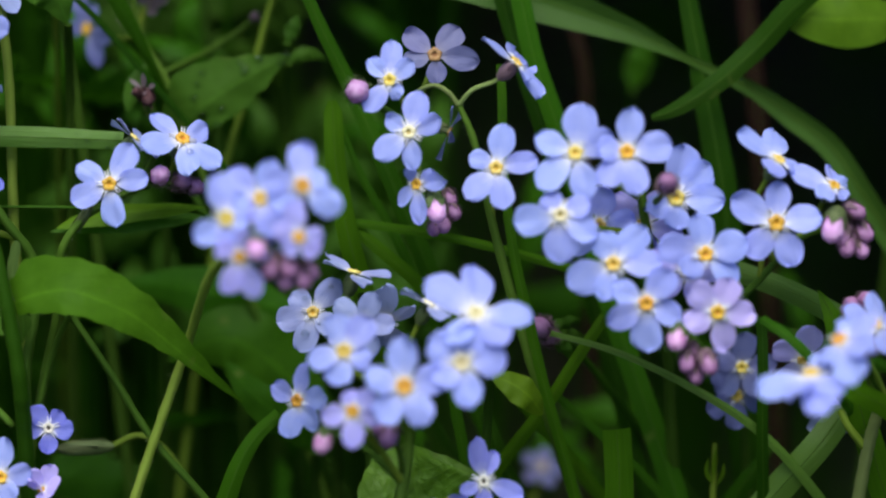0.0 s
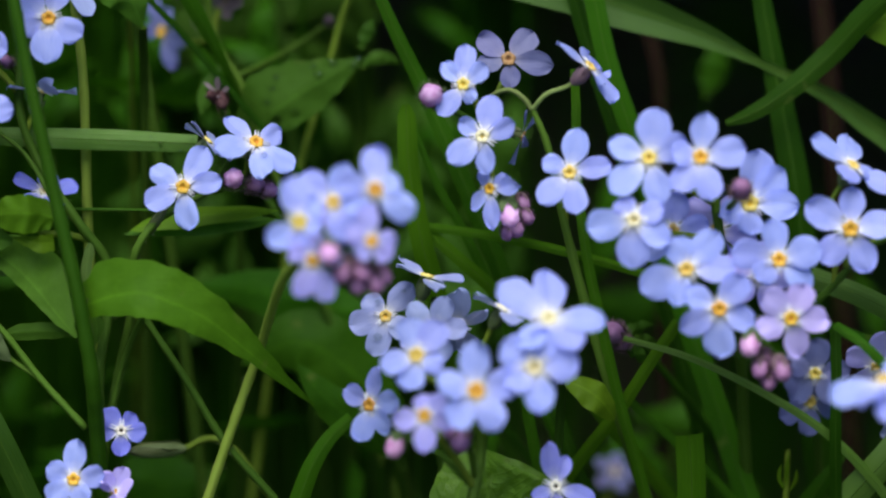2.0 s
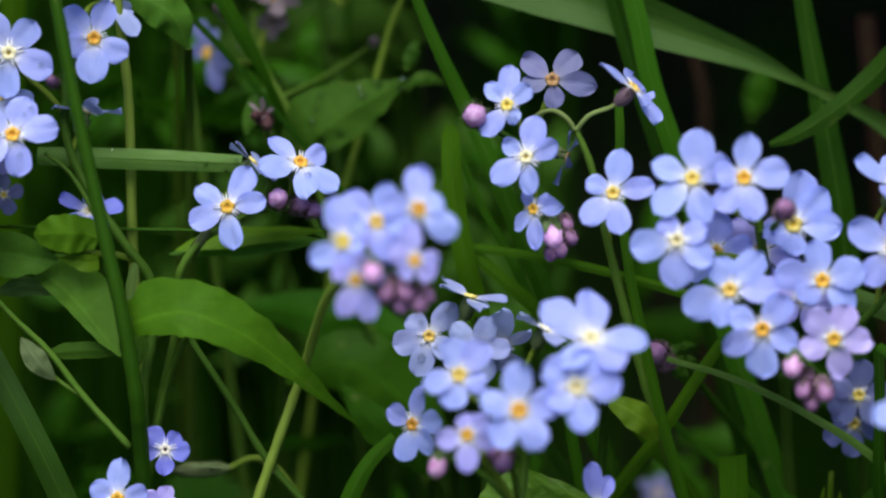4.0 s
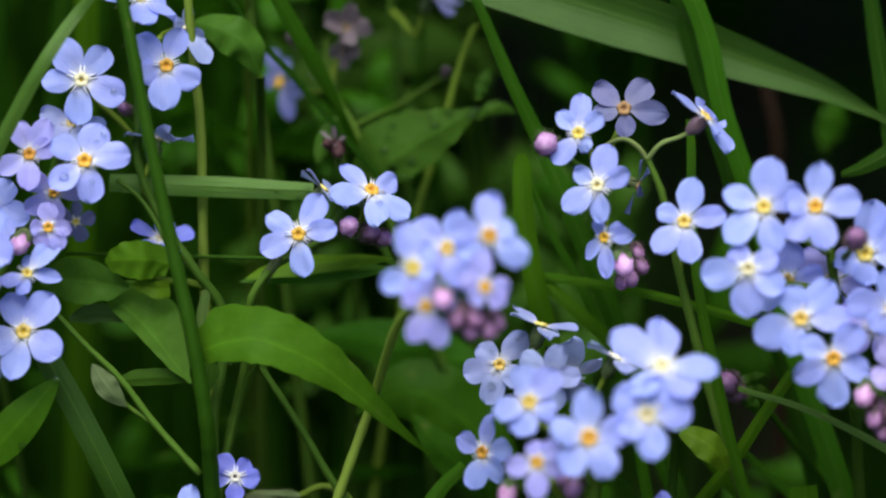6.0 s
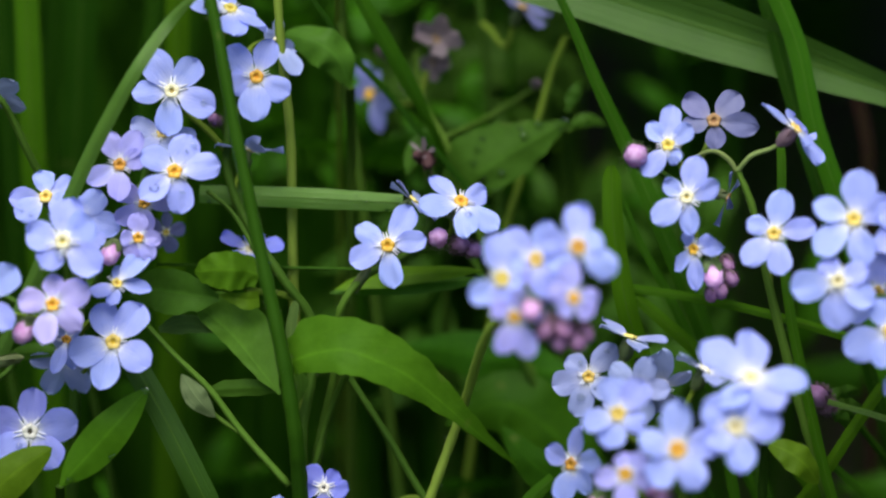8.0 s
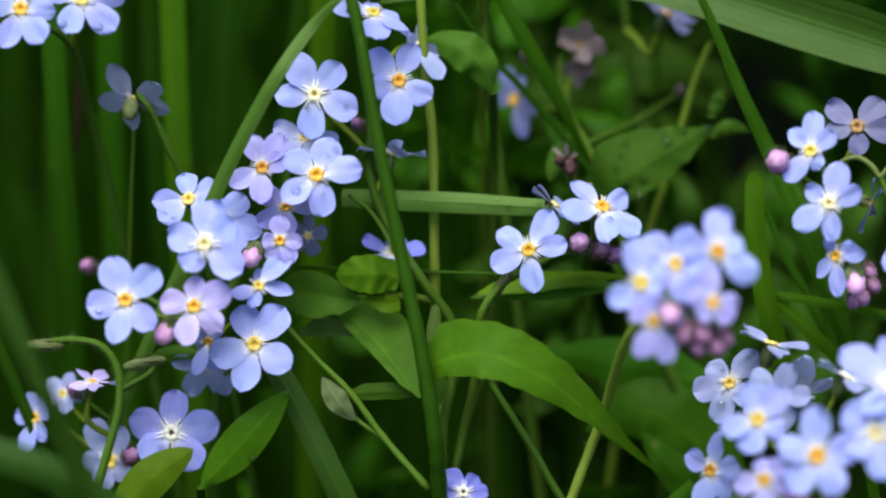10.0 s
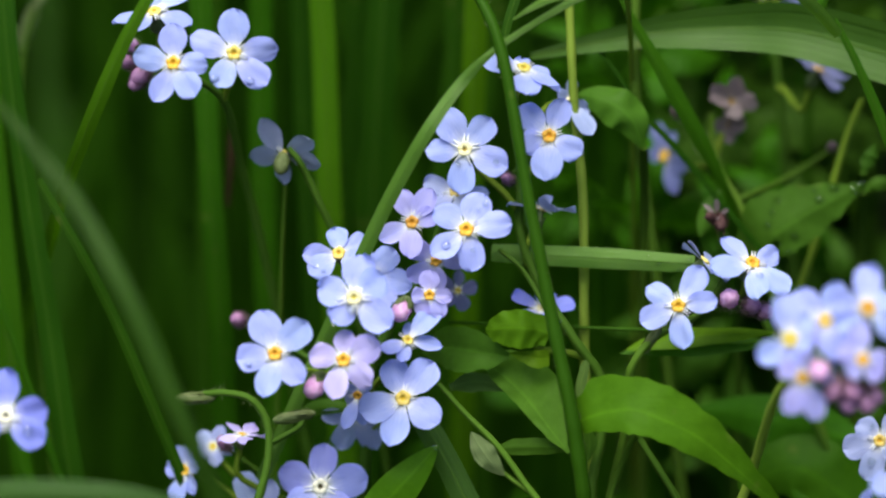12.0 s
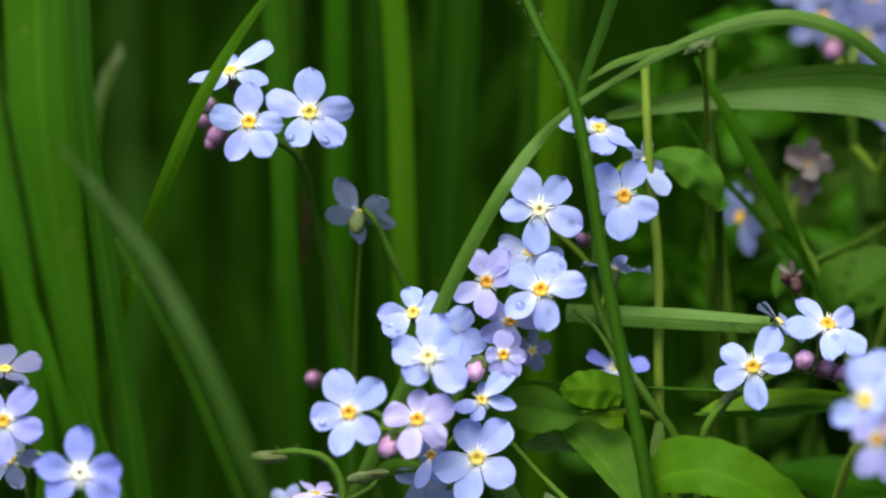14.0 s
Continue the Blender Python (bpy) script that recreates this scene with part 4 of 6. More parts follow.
flower(plant, axis, (20.3, -20.6, -18), 9.6, -8, -8, 16, 0, "blue", "yellow", petals=((41, 4.6), (107, 3.0), (194, 3.7), (252, 4.1), (350, 4.1)))
flower(plant, axis, (21.0, -26.7, -21), 8.2, 36, -4, 0, 0, "lilac", "orange", petals=((46, 3.0), (103, 3.5), (179, 4.0), (257, 3.5), (350, 2.3)))
flower(plant, axis, (15.9, -26.6, -6), 8.6, 20, -34, 2, 0, "blue", "orange", petals=((13, 4.4), (81, 3.0), (140, 3.8), (191, 4.2), (300, 3.2)))
flower(plant, axis, (30.2, -16.2, -6), 8.0, 10, 0, 80, 28, "pale", "white")
bud(plant, axis, (18.3, -30.3, -14), 2.4, 200, 40, 0, "pink")
bud(plant, axis, (25.1, -29.5, -17), 2.6, 190, 40, 0, "dusky")
bud(plant, axis, (24.1, -28.3, -16), 2.4, 190, 40, 0, "dusky")

plant, axis = plant_with_stem("small forget-me-not with ageing grey-blue flowers and raindrops", [(23.4, -15.3, 4), (24.1, -20.5, 6), (24.8, -31.1, 12)], (0.4, 0.6))
flower(plant, axis, (17.9, -17.3, 2), 8.2, 36, -6, 6, 0, "pale", "yellow", drops=((-30, 0.45, 0.5), (150, 0.35, 0.55), (200, 0.6, 0.8), (35, 0.85, 0.5)), petals=((38, 4.8), (128, 3.3), (195, 4.7), (254, 4.3), (316, 3.3)))
flower(plant, axis, (25.9, -18.3, 0), 8.4, -4, 4, -44, 0, "pale", "yellow", petals=((64, 3.7), (148, 3.6), (202, 3.8), (249, 2.8), (353, 4.3)))
flower(plant, axis, (22.3, -12.9, 0), 8.8, 20, 0, 86, 14, "pale", "yellow", scales=False)
flower(plant, axis, (22.9, -18.4, -4), 8.0, 20, 0, 0, 0, "pale", "yellow")

# ---- two white-throated flowers beside pink buds ----
plant, axis = plant_with_stem("forget-me-not with two open blue flowers, pink bud and hairy stem", [(0.4, 0.2, 4), (-1.8, -3.3, 5), (-7.4, -6.7, 3), (-9.8, -10.1, 3), (-10.1, -14.0, 5), (-10.7, -18.5, 7), (-11.7, -23.0, 9), (-12.6, -27.7, 10)], (0.4, 0.6), STEM_MID, hairy=160)
flower(plant, axis, (-4.6, -3.0, 0), 9.2, 31, -4, 8, 0, "blue", "orange", slim=0.88, petals=((32, 5.2), (78, 4.4), (175, 4.8), (245, 4.7), (299, 4.3)))
flower(plant, axis, (3.4, 1.9, 1), 9.6, 44, 20, 36, 0, "blue", "orange", drops=((165, 0.4, 0.7),), slim=0.88, petals=((68, 3.1), (125, 5.1), (164, 4.0), (260, 4.7), (312, 4.7)))
flower(plant, axis, (-2.0, 2.1, 3), 7.0, 10, 0, 84, 40, "pale", "yellow", scales=False)
bud(plant, axis, (0.9, -2.2, 2), 2.5, 20, 20, 0, "pink")
bud(plant, axis, (3.3, -2.8, 4), 2.4, 80, 30, 0, "dusky")
bud(plant, axis, (4.8, -3.3, 4), 2.2, 100, 30, 0, "dusky")
bud(plant, axis, (-7.7, -6.9, 3), 1.5, 35, 76, 0, "green", False)
leaf_part(plant, [(-10.7, -8.0, 8), (-6.9, -6.8, 8), (-0.6, -6.0, 8), (6.0, -5.6, 6)], 2.8, LEAF_LIME, 0.5, 0.2, -40)
leaf_part(plant, [(-11.4, -8.4, 9), (-5.0, -7.6, 9), (1.3, -7.0, 9), (6.1, -6.7, 7)], 2.4, LEAF, 0.5, 0.2, -30)

# ---- small deep-blue flower low down ----
plant, axis = plant_with_stem("small forget-me-not with one deep blue flower and green bud", [(-9.3, -32.7, 11), (-5.7, -33.2, 11), (-1.6, -31.6, 11), (1.0, -32.8, 11), (3.8, -36.4, 11), (6.1, -39.4, 12)], (0.35, 0.45), STEM_LIGHT)
flower(plant, axis, (-11.4, -30.0, 2), 7.2, 14, 0, 2, 0, "deep", "dark", slim=1.05, petals=((45, 2.4), (98, 2.8), (180, 2.9), (264, 3.0), (322, 3.1)))
bud(plant, axis, (-7.5, -32.8, 10), 2.4, 268, 80, 0, "green")
plant, axis = plant_with_stem("small forget-me-not with a blue flower and a curled pink one", [(-15.5, -36.3, 2), (-15.0, -40.3, 4)], (0.4, 0.6))
flower(plant, axis, (-16.5, -35.1, -2), 8.2, 4, 0, 6, 0, "blue", "orange", petals=((3, 4.5), (83, 3.5), (153, 3.0), (232, 3.6), (293, 3.3)))
flower(plant, axis, (-12.0, -36.7, 0), 6.4, 30, 10, 30, 0, "pink", "orange", spread=52)

# ---- faint flowers low among the grass ----
plant, axis = plant_with_stem("small forget-me-not with pale flowers half hidden by grass", [(38.3, -38.5, 14), (41.3, -44.8, 18)], (0.4, 0.6))
flower(plant, axis, (36.1, -35.5, -7), 8.0, -8, 6, 14, 0, "violet", "dark", slim=0.8, petals=((22, 3.7), (108, 4.8), (178, 2.8), (243, 2.9), (348, 5.1)))
flower(plant, axis, (32.3, -38.1, 1), 6.0, 10, 0, 10, 0, "deep", "yellow")
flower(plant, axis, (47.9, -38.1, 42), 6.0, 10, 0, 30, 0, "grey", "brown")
plant, axis = plant_with_stem("forget-me-not with drooping pale flowers seen edge-on", [(80.4, -26.2, -8), (79.6, -29.5, -6), (79.0, -32.7, -5), (78.3, -38.8, -3)], (0.65, 0.8), STEM_PALE)
side_stem(plant, [(76.2, -28.2, -4), (77.0, -30.0, -5), (79.0, -32.5, -5)], (0.4, 0.5), STEM_LIGHT)
flower(plant, axis, (68.7, -22.7, -27), 10.0, 20, 0, 58, -12, "blue", "yellow", stalk=False, petals=((53, 2.6), (122, 3.1), (177, 3.3), (221, 4.0), (251, 6.2)))
flower(plant, axis, (71.7, -19.2, -27), 9.4, 10, 0, 56, -36, "blue", "orange", stalk=False, petals=((36, 2.6), (53, 4.6), (106, 3.2), (168, 3.9), (221, 3.2)))
flower(plant, axis, (77.6, -18.0, -16), 8.0, 10, 10, 30, 0, "blue", "orange")
flower(plant, axis, (77.2, -28.9, 2), 7.6, 30, 0, -46, 0, "pale", "yellow", stalk=False)
flower(plant, axis, (73.0, -22.7, 2), 8.2, 10, 10, -36, 0, "lilac", "yellow", stalk=False)
bud(plant, axis, (76.6, -16.5, -8), 2.4, -20, 30, 0, "dusky")
bud(plant, axis, (78.0, -15.9, -8), 2.4, 20, 30, 0, "dusky")
bud(plant, axis, (77.7, -20.3, -14), 2.6, 20, 30, 0, "dusky")
plant, axis = plant_with_stem("faded forget-me-not in the shade of grass", [(68.2, -27.6, 14), (69.2, -34.5, 18)], (0.4, 0.6))
# Petals darkened by colour to stand in for shade.
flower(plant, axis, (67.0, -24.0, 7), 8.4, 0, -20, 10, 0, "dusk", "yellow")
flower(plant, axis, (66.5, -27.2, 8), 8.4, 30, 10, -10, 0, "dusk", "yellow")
plant, axis = plant_with_stem("withered forget-me-not bud cluster on a dark stem", [(43.9, -19.9, 6), (46.7, -20.6, 8), (49.8, -23.5, 12)], (0.35, 0.5), STEM_DARK)
for q, s, r in (((43.6, -19.3, 4), 3.3, -60), ((44.9, -20.3, 6), 2.6, -90)):
    bud(plant, axis, q, s, r, 30, 0, "dusky")

for k, q in enumerate(((((44.9, -20.0, 6), (46.5, -18.9, 6), (48.7, -18.5, 8))), (((45.5, -20.5, 6), (47.1, -20.3, 6), (49.3, -20.7, 8))), (((45.2, -20.9, 6), (46.5, -21.7, 6), (47.9, -23.2, 8))))):
    leaf_part(plant, q, 1.7, LEAF_MID, 0.4, 0.4, 20, 0.4, 0, k)

# ---- the long sloping head of many flowers ----
plant, axis = plant_with_stem("forget-me-not with a long sloping head of blue and lilac flowers", [(-30.7, 8.5, 4), (-33.2, 0.8, 5), (-36.8, -5.6, 4), (-39.2, -11.3, 4), (-39.8, -19.7, 8)], (0.5, 0.8))
flower(plant, axis, (-34.2, 5.5, -2), 8.4, 28, -4, 6, 0, "lilac", "orange", petals=((28, 4.4), (67, 2.8), (181, 4.1), (239, 4.2), (335, 4.0)))
flower(plant, axis, (-28.1, 4.8, -3), 9.6, 18, 6, 8, 0, "blue", "orange", drops=((35, 0.75, 0.6), (30, 0.55, 0.4), (230, 0.6, 0.9), (160, 0.5, 0.6), (105, 0.5, 0.5)), petals=((22, 4.5), (78, 5.1), (163, 4.7), (228, 4.8), (304, 4.3)))
flower(plant, axis, (-42.5, 1.9, 0), 8.6, -20, -14, 16, 0, "blue", "yellow", scales=False, drops=((235, 0.7, 0.9), (215, 0.62, 0.7)), petals=((60, 3.6), (116, 2.8), (232, 4.1), (264, 4.1), (354, 3.0)))
flower(plant, axis, (-39.6, -3.1, -9), 10.2, 4, -4, 12, 0, "blue", "white", drops=((190, 0.25, 1.1), (215, 0.7, 0.6)), slim=1.15, petals=((5, 4.9), (55, 4.2), (126, 5.1), (218, 3.6), (284, 4.4)))
flower(plant, axis, (-38.9, -0.4, 1), 8.8, 30, 4, 16, 0, "blue", "yellow", scales=False, slim=1.1, petals=((37, 3.8), (101, 4.7), (153, 4.2), (275, 2.3), (333, 2.8)))
flower(plant, axis, (-32.0, -2.5, -3), 7.0, 10, 6, -4, 0, "lilac", "orange", petals=((90, 2.6), (142, 2.9), (203, 2.6), (270, 2.0), (358, 2.8)))
flower(plant, axis, (-31.7, 1.4, 0), 7.4, 20, 14, -34, 0, "lilac", "orange")
flower(plant, axis, (-34.3, -7.6, -3), 7.2, -10, 24, 26, 0, "blue", "yellow", slim=0.8, petals=((5, 2.1), (38, 5.3), (96, 3.8), (187, 2.3), (246, 3.0)))
flower(plant, axis, (-48.1, -9.4, -9), 9.4, 50, -6, 6, 0, "blue", "orange", drops=((245, 0.68, 0.9),), petals=((43, 5.0), (133, 4.5), (190, 5.0), (259, 4.4), (335, 5.1)))
flower(plant, axis, (-40.7, -9.9, -8), 9.0, 4, -4, 4, 0, "pink", "orange", petals=((62, 4.4), (127, 4.1), (196, 4.5), (282, 3.9), (358, 3.4)))
flower(plant, axis, (-34.6, -14.0, -3), 10.0, 48, 4, 6, 0, "blue", "yellow", petals=((37, 5.3), (122, 4.9), (192, 5.5), (249, 5.1), (337, 4.6)))
flower(plant, axis, (-40.1, -13.8, 1), 6.4, 8, -10, -24, 0, "blue", "orange", slim=0.8, petals=((37, 2.1), (90, 1.9), (172, 3.4), (197, 4.2), (321, 1.9)))
flower(plant, axis, (-40.7, -15.9, 5), 8.4, 40, 0, -30, 0, "pale", "yellow", slim=0.9, petals=((105, 3.9), (152, 4.7), (209, 4.6), (259, 4.1), (358, 3.0)))
flower(plant, axis, (-29.9, 9.0, 2), 7.6, 10, 8, 40, 0, "pale", "yellow")
flower(plant, axis, (-29.8, -1.8, 7), 4.8, 10, 20, 0, 0, "grey", "yellow")
bud(plant, axis, (-34.9, -4.1, -3), 2.4, 200, 40, 0, "pink")
bud(plant, axis, (-43.9, -12.7, -6), 2.6, 210, 40, 0, "pink")
bud(plant, axis, (-55.1, -5.7, 10), 2.0, -80, 20, 0, "dusky")
leaf_part(plant, [(-47.7, -16.3, 6), (-44.4, -15.3, 5), (-40.4, -15.5, 4)], 1.8, LEAF)
plant, axis = plant_with_stem("curled green stem with two hairy grey-green buds", [(-57.7, -14.2, 2), (-55.4, -14.0, 2), (-52.4, -14.6, 2), (-50.5, -16.9, 2), (-50.0, -21.3, 1), (-51.1, -26.6, 0), (-52.4, -31.8, 0)], (0.35, 0.6), STEM)
bud(plant, axis, (-58.7, -14.7, 2), 1.8, 265, 78, 0, "green")
bud(plant, axis, (-47.5, -16.5, 3), 1.8, 258, 78, 0, "green")

plant, axis = plant_with_stem("upright forget-me-not with white-throated blue flowers on a thin stem", [(-23.4, 18.8, 5), (-22.6, 13.1, 5), (-22.8, 5.5, 5), (-20.8, -0.2, 5), (-16.4, -6.8, 4), (-13.1, -11.6, 5), (-13.0, -17.2, 5), (-13.9, -23.5, 4), (-13.9, -31.2, 5)], (0.45, 0.7), STEM)
flower(plant, axis, (-28.7, 13.8, 0), 9.6, 42, -6, 8, 0, "blue", "white", drops=((110, 0.8, 0.6), (205, 0.35, 0.5)), slim=0.95, petals=((38, 4.6), (111, 5.3), (187, 5.0), (269, 4.7), (328, 5.3)))
flower(plant, axis, (-19.4, 15.5, 0), 9.2, 24, 4, 4, 0, "blue", "orange", petals=((19, 4.6), (121, 4.2), (182, 5.1), (247, 3.4), (313, 4.8)))
flower(plant, axis, (-22.4, 22.9, 0), 9.0, 60, 10, 46, 10, "blue", "yellow", petals=((98, 3.0), (123, 4.9), (170, 3.6), (281, 4.8), (339, 1.4)))
flower(plant, axis, (-17.6, 19.7, 5), 6.8, 10, 40, 0, 8, "pale", "white", scales=False, slim=0.8, petals=((8, 3.0), (106, 2.2), (145, 4.7), (195, 2.8), (311, 1.8)))
flower(plant, axis, (-20.5, 7.4, 5), 8.6, 20, 0, 89, 20, "pale", "yellow")
flower(plant, axis, (-20.1, -3.7, 6), 7.8, -6, 0, 52, 14, "deep", "white")
bud(plant, axis, (-24.3, 10.9, 6), 1.6, -60, 30, 0, "dusky")

# ---- shaded plant behind: blue flower hanging sideways and withered heads ----
plant, axis = plant_with_stem("shaded forget-me-not with withered mauve heads", [(-2.1, 20.2, 22), (-1.3, 14.3, 22), (1.7, 9.0, 20), (3.5, 4.4, 20)], (0.35, 0.5), STEM_MID)
flower(plant, axis, (0.3, 21.4, 24), 7.0, 20, 0, 10, 0, "mauve", "brown", spread=35)
flower(plant, axis, (-0.0, 18.8, 26), 5.4, 50, 10, 0, 0, "mauve", "brown", spread=40)
bud(plant, axis, (-5.6, 20.1, 24), 2.3, -50, 20, 0, "faded")
bud(plant, axis, (-2.9, 16.2, 28), 1.9, -70, 20, 0, "faded")
# Its shade is put into the petal tint.
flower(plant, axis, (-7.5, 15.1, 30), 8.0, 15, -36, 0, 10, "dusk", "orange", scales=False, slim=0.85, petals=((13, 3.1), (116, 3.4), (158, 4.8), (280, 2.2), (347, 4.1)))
bud(plant, axis, (12.2, 16.5, 28), 1.3, 0, 20, 0, "faded")
plant, axis = plant_with_stem("dried forget-me-not head on a green stalk", [(-0.7, 7.0, 14), (0.4, 4.1, 14), (2.0, 1.2, 15)], (0.4, 0.5))
flower(plant, axis, (-0.8, 7.5, 13), 4.4, 10, -10, 30, 0, "mauve", "brown", spread=44, scales=False, slim=0.42)
bud(plant, axis, (-0.4, 6.8, 12), 2.0, 170, 30, 0, "dry")
bud(plant, axis, (-1.3, 7.2, 12), 1.7, -60, 30, 0, "dry")
leaf_part(plant, [(-2.8, 5.1, 16), (-1.9, 8.3, 16), (-0.4, 10.9, 17)], 2.0, LEAF_MID)

# ---- plant low in the shade: deep-blue flower, pale ones and a pink one ----
plant, axis = plant_with_stem("small forget-me-not with a large violet-blue flower", [(-45.8, -26.2, 8), (-46.9, -30.9, 10), (-47.4, -36.1, 12)], (0.5, 0.7))
flower(plant, axis, (-44.4, -24.3, 4), 10.0, 2, 2, 6, 0, "violet", "dark", drops=((215, 0.4, 0.7), (190, 0.5, 0.5)), petals=((1, 5.0), (76, 5.5), (138, 5.1), (230, 4.5), (287, 5.2)))
flower(plant, axis, (-51.5, -27.6, 6), 10.4, 22, -18, -6, 0, "pale", "yellow", slim=0.9, petals=((21, 4.3), (127, 3.0), (198, 3.5), (260, 3.5), (329, 5.2)))
flower(plant, axis, (-53.2, -18.7, 2), 5.6, 20, 4, 72, 8, "pink", "orange")
flower(plant, axis, (-60.3, -23.0, 7), 7.6, 10, -24, 4, 0, "blue", "orange", petals=((57, 2.4), (155, 2.9), (198, 4.6), (277, 2.4), (343, 3.0)))
flower(plant, axis, (-57.4, -20.3, 8), 5.6, 20, -10, 20, 0, "pale", "yellow")
bud(plant, axis, (-55.8, -19.8, 6), 1.8, -30, 40, 0, "dusky")
bud(plant, axis, (-49.1, -27.1, 5), 2.4, 60, 30, 0, "dusky")

# ---- back of a nodding flower ----
plant, axis = plant_with_stem("forget-me-not with a nodding flower showing its green calyx", [(-49.0, 13.7, 3), (-47.8, 12.4, 3), (-46.8, 10.5, 4), (-45.5, 7.6, 5), (-42.9, 1.7, 8), (-41.2, -7.2, 12)], (0.35, 0.5), STEM)
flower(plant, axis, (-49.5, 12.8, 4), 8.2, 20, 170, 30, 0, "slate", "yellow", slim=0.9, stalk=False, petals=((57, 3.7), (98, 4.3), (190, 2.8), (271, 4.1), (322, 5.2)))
part("calyx", BUD_MESH["green"][0], plant, Matrix.Translation(at((-49.5, 12.2, 2)) - plant.location) @ facing(0, 75, 186, 0) @ Matrix.Diagonal((0.0018, 0.0018, 0.0021, 1)), "hairy green calyx hanging over the petals")

# ---- the three flowers at the upper end ----
plant, axis = plant_with_stem("tall forget-me-not with three clear blue flowers and pink buds", [(-61.4, 21.8, -2), (-56.9, 19.6, 2), (-55.3, 11.8, 10), (-53.2, 1.6, 16)], (0.4, 0.6))
flower(plant, axis, (-60.4, 22.2, -8), 9.2, -4, -4, 6, 0, "blue", "orange", slim=0.95, petals=((87, 3.8), (143, 4.5), (203, 4.8), (280, 4.7), (356, 4.5)))
flower(plant, axis, (-53.9, 23.5, -7), 9.6, -2, 6, 6, 0, "blue", "yellow", drops=((215, 0.75, 1.0), (150, 0.75, 1.0)), slim=0.95, petals=((79, 4.9), (135, 5.1), (205, 4.3), (286, 5.2), (357, 5.0)))
flower(plant, axis, (-63.4, 28.1, -4), 9.2, 52, 4, 46, -8, "blue", "yellow", slim=0.86, petals=((6, 2.0), (48, 5.4), (102, 4.5), (217, 3.9), (248, 4.8)))
bud(plant, axis, (-67.0, 24.9, 2), 2.0, -60, 30, 0, "pink")
bud(plant, axis, (-67.3, 23.0, 2), 2.0, -80, 30, 0, "dusky")
bud(plant, axis, (-65.8, 21.6, 2), 2.6, 200, 30, 0, "dusky")
bud(plant, axis, (-66.3, 20.7, 2), 2.0, 200, 30, 0, "dusky")

plant, axis = plant_with_stem("faded pale seed husks on a thin stalk in the sward", [(-83.4, 31.0, 26), (-84.5, 26.2, 26), (-84.8, 18.7, 26), (-84.0, 10.5, 26)], (0.25, 0.4), STEM_MID)
shaped_leaf(plant, [(-84.9, 25.8, 26, 0.2, 0.2), (-84.7, 27.5, 26, 0.9, 0.8), (-83.8, 30.3, 26, 0.8, 0.9), (-82.8, 32.7, 26, 0.2, 0.2)], HUSK, 0.5, 0.4, 0.04, 64)
shaped_leaf(plant, [(-83.0, 30.8, 24, 0.2, 0.2), (-82.3, 32.2, 24, 0.6, 0.7), (-82.0, 33.9, 24, 0.2, 0.2)], HUSK, 0.4, 0.5, 0.04, 65)

plant, axis = plant_with_stem("pale dry husk caught on an arching blade", [(-11.2, 31.6, -4), (-11.0, 29.1, 4), (-11.0, 23.5, 14)], (0.25, 0.4), STEM_LIGHT)
leaf_part(plant, [(-13.0, 30.8, -6), (-11.7, 31.5, -7), (-10.1, 32.4, -6)], 1.1, HUSK, 0.5, 0.6, 20, 0.4, 0, 61)
leaf_part(plant, [(-11.1, 31.3, -6), (-10.4, 31.9, -7), (-9.5, 33.0, -6)], 0.8, HUSK, 0.5, 0.6, -20, 0.4, 0, 62)

# ---- low flowers at the far end ----
plant, axis = plant_with_stem("forget-me-not with soft blue flowers in tall grass", [(-84.6, -15.0, -2), (-86.4, -21.5, 4)], (0.5, 0.7))
flower(plant, axis, (-85.4, -11.5, -14), 8.8, 30, 0, 6, 0, "violet", "orange", petals=((39, 4.8), (107, 4.5), (176, 4.8), (242, 4.1), (322, 3.7)))
flower(plant, axis, (-75.8, -16.8, -18), 9.6, 4, 0, 8, 0, "deep", "dark", drops=((215, 0.8, 1.0), (120, 0.6, 1.0)), petals=((77, 4.6), (122, 5.1), (233, 4.6), (280, 5.1), (353, 5.2)))
flower(plant, axis, (-88.1, -5.9, -3), 8.6, 0, 10, 60, 0, "grey", "yellow", scales=False)
flower(plant, axis, (-87.0, -15.7, -4), 7.6, 20, 10, -20, 0, "pale", "yellow")

# ---- flowers high behind the arching blade ----
plant, axis = plant_with_stem("forget-me-not with lilac-blue flowers beside an arching blade", [(4.0, 37.1, 29), (4.8, 31.8, 30), (5.7, 23.9, 32)], (0.4, 0.6))
# Four back flowers whose shade lies in the petal colour.
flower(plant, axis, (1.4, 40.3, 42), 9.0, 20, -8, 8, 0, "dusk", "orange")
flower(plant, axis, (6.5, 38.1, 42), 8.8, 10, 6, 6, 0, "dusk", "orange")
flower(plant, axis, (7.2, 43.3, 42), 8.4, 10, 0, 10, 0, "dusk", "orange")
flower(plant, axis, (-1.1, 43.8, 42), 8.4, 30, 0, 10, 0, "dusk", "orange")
bud(plant, axis, (3.0, 35.3, 28), 2.8, 190, 40, 0, "dusky")
# Grey tint dims this back flower instead of shade.
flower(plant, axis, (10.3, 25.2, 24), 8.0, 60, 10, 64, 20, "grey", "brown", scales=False)

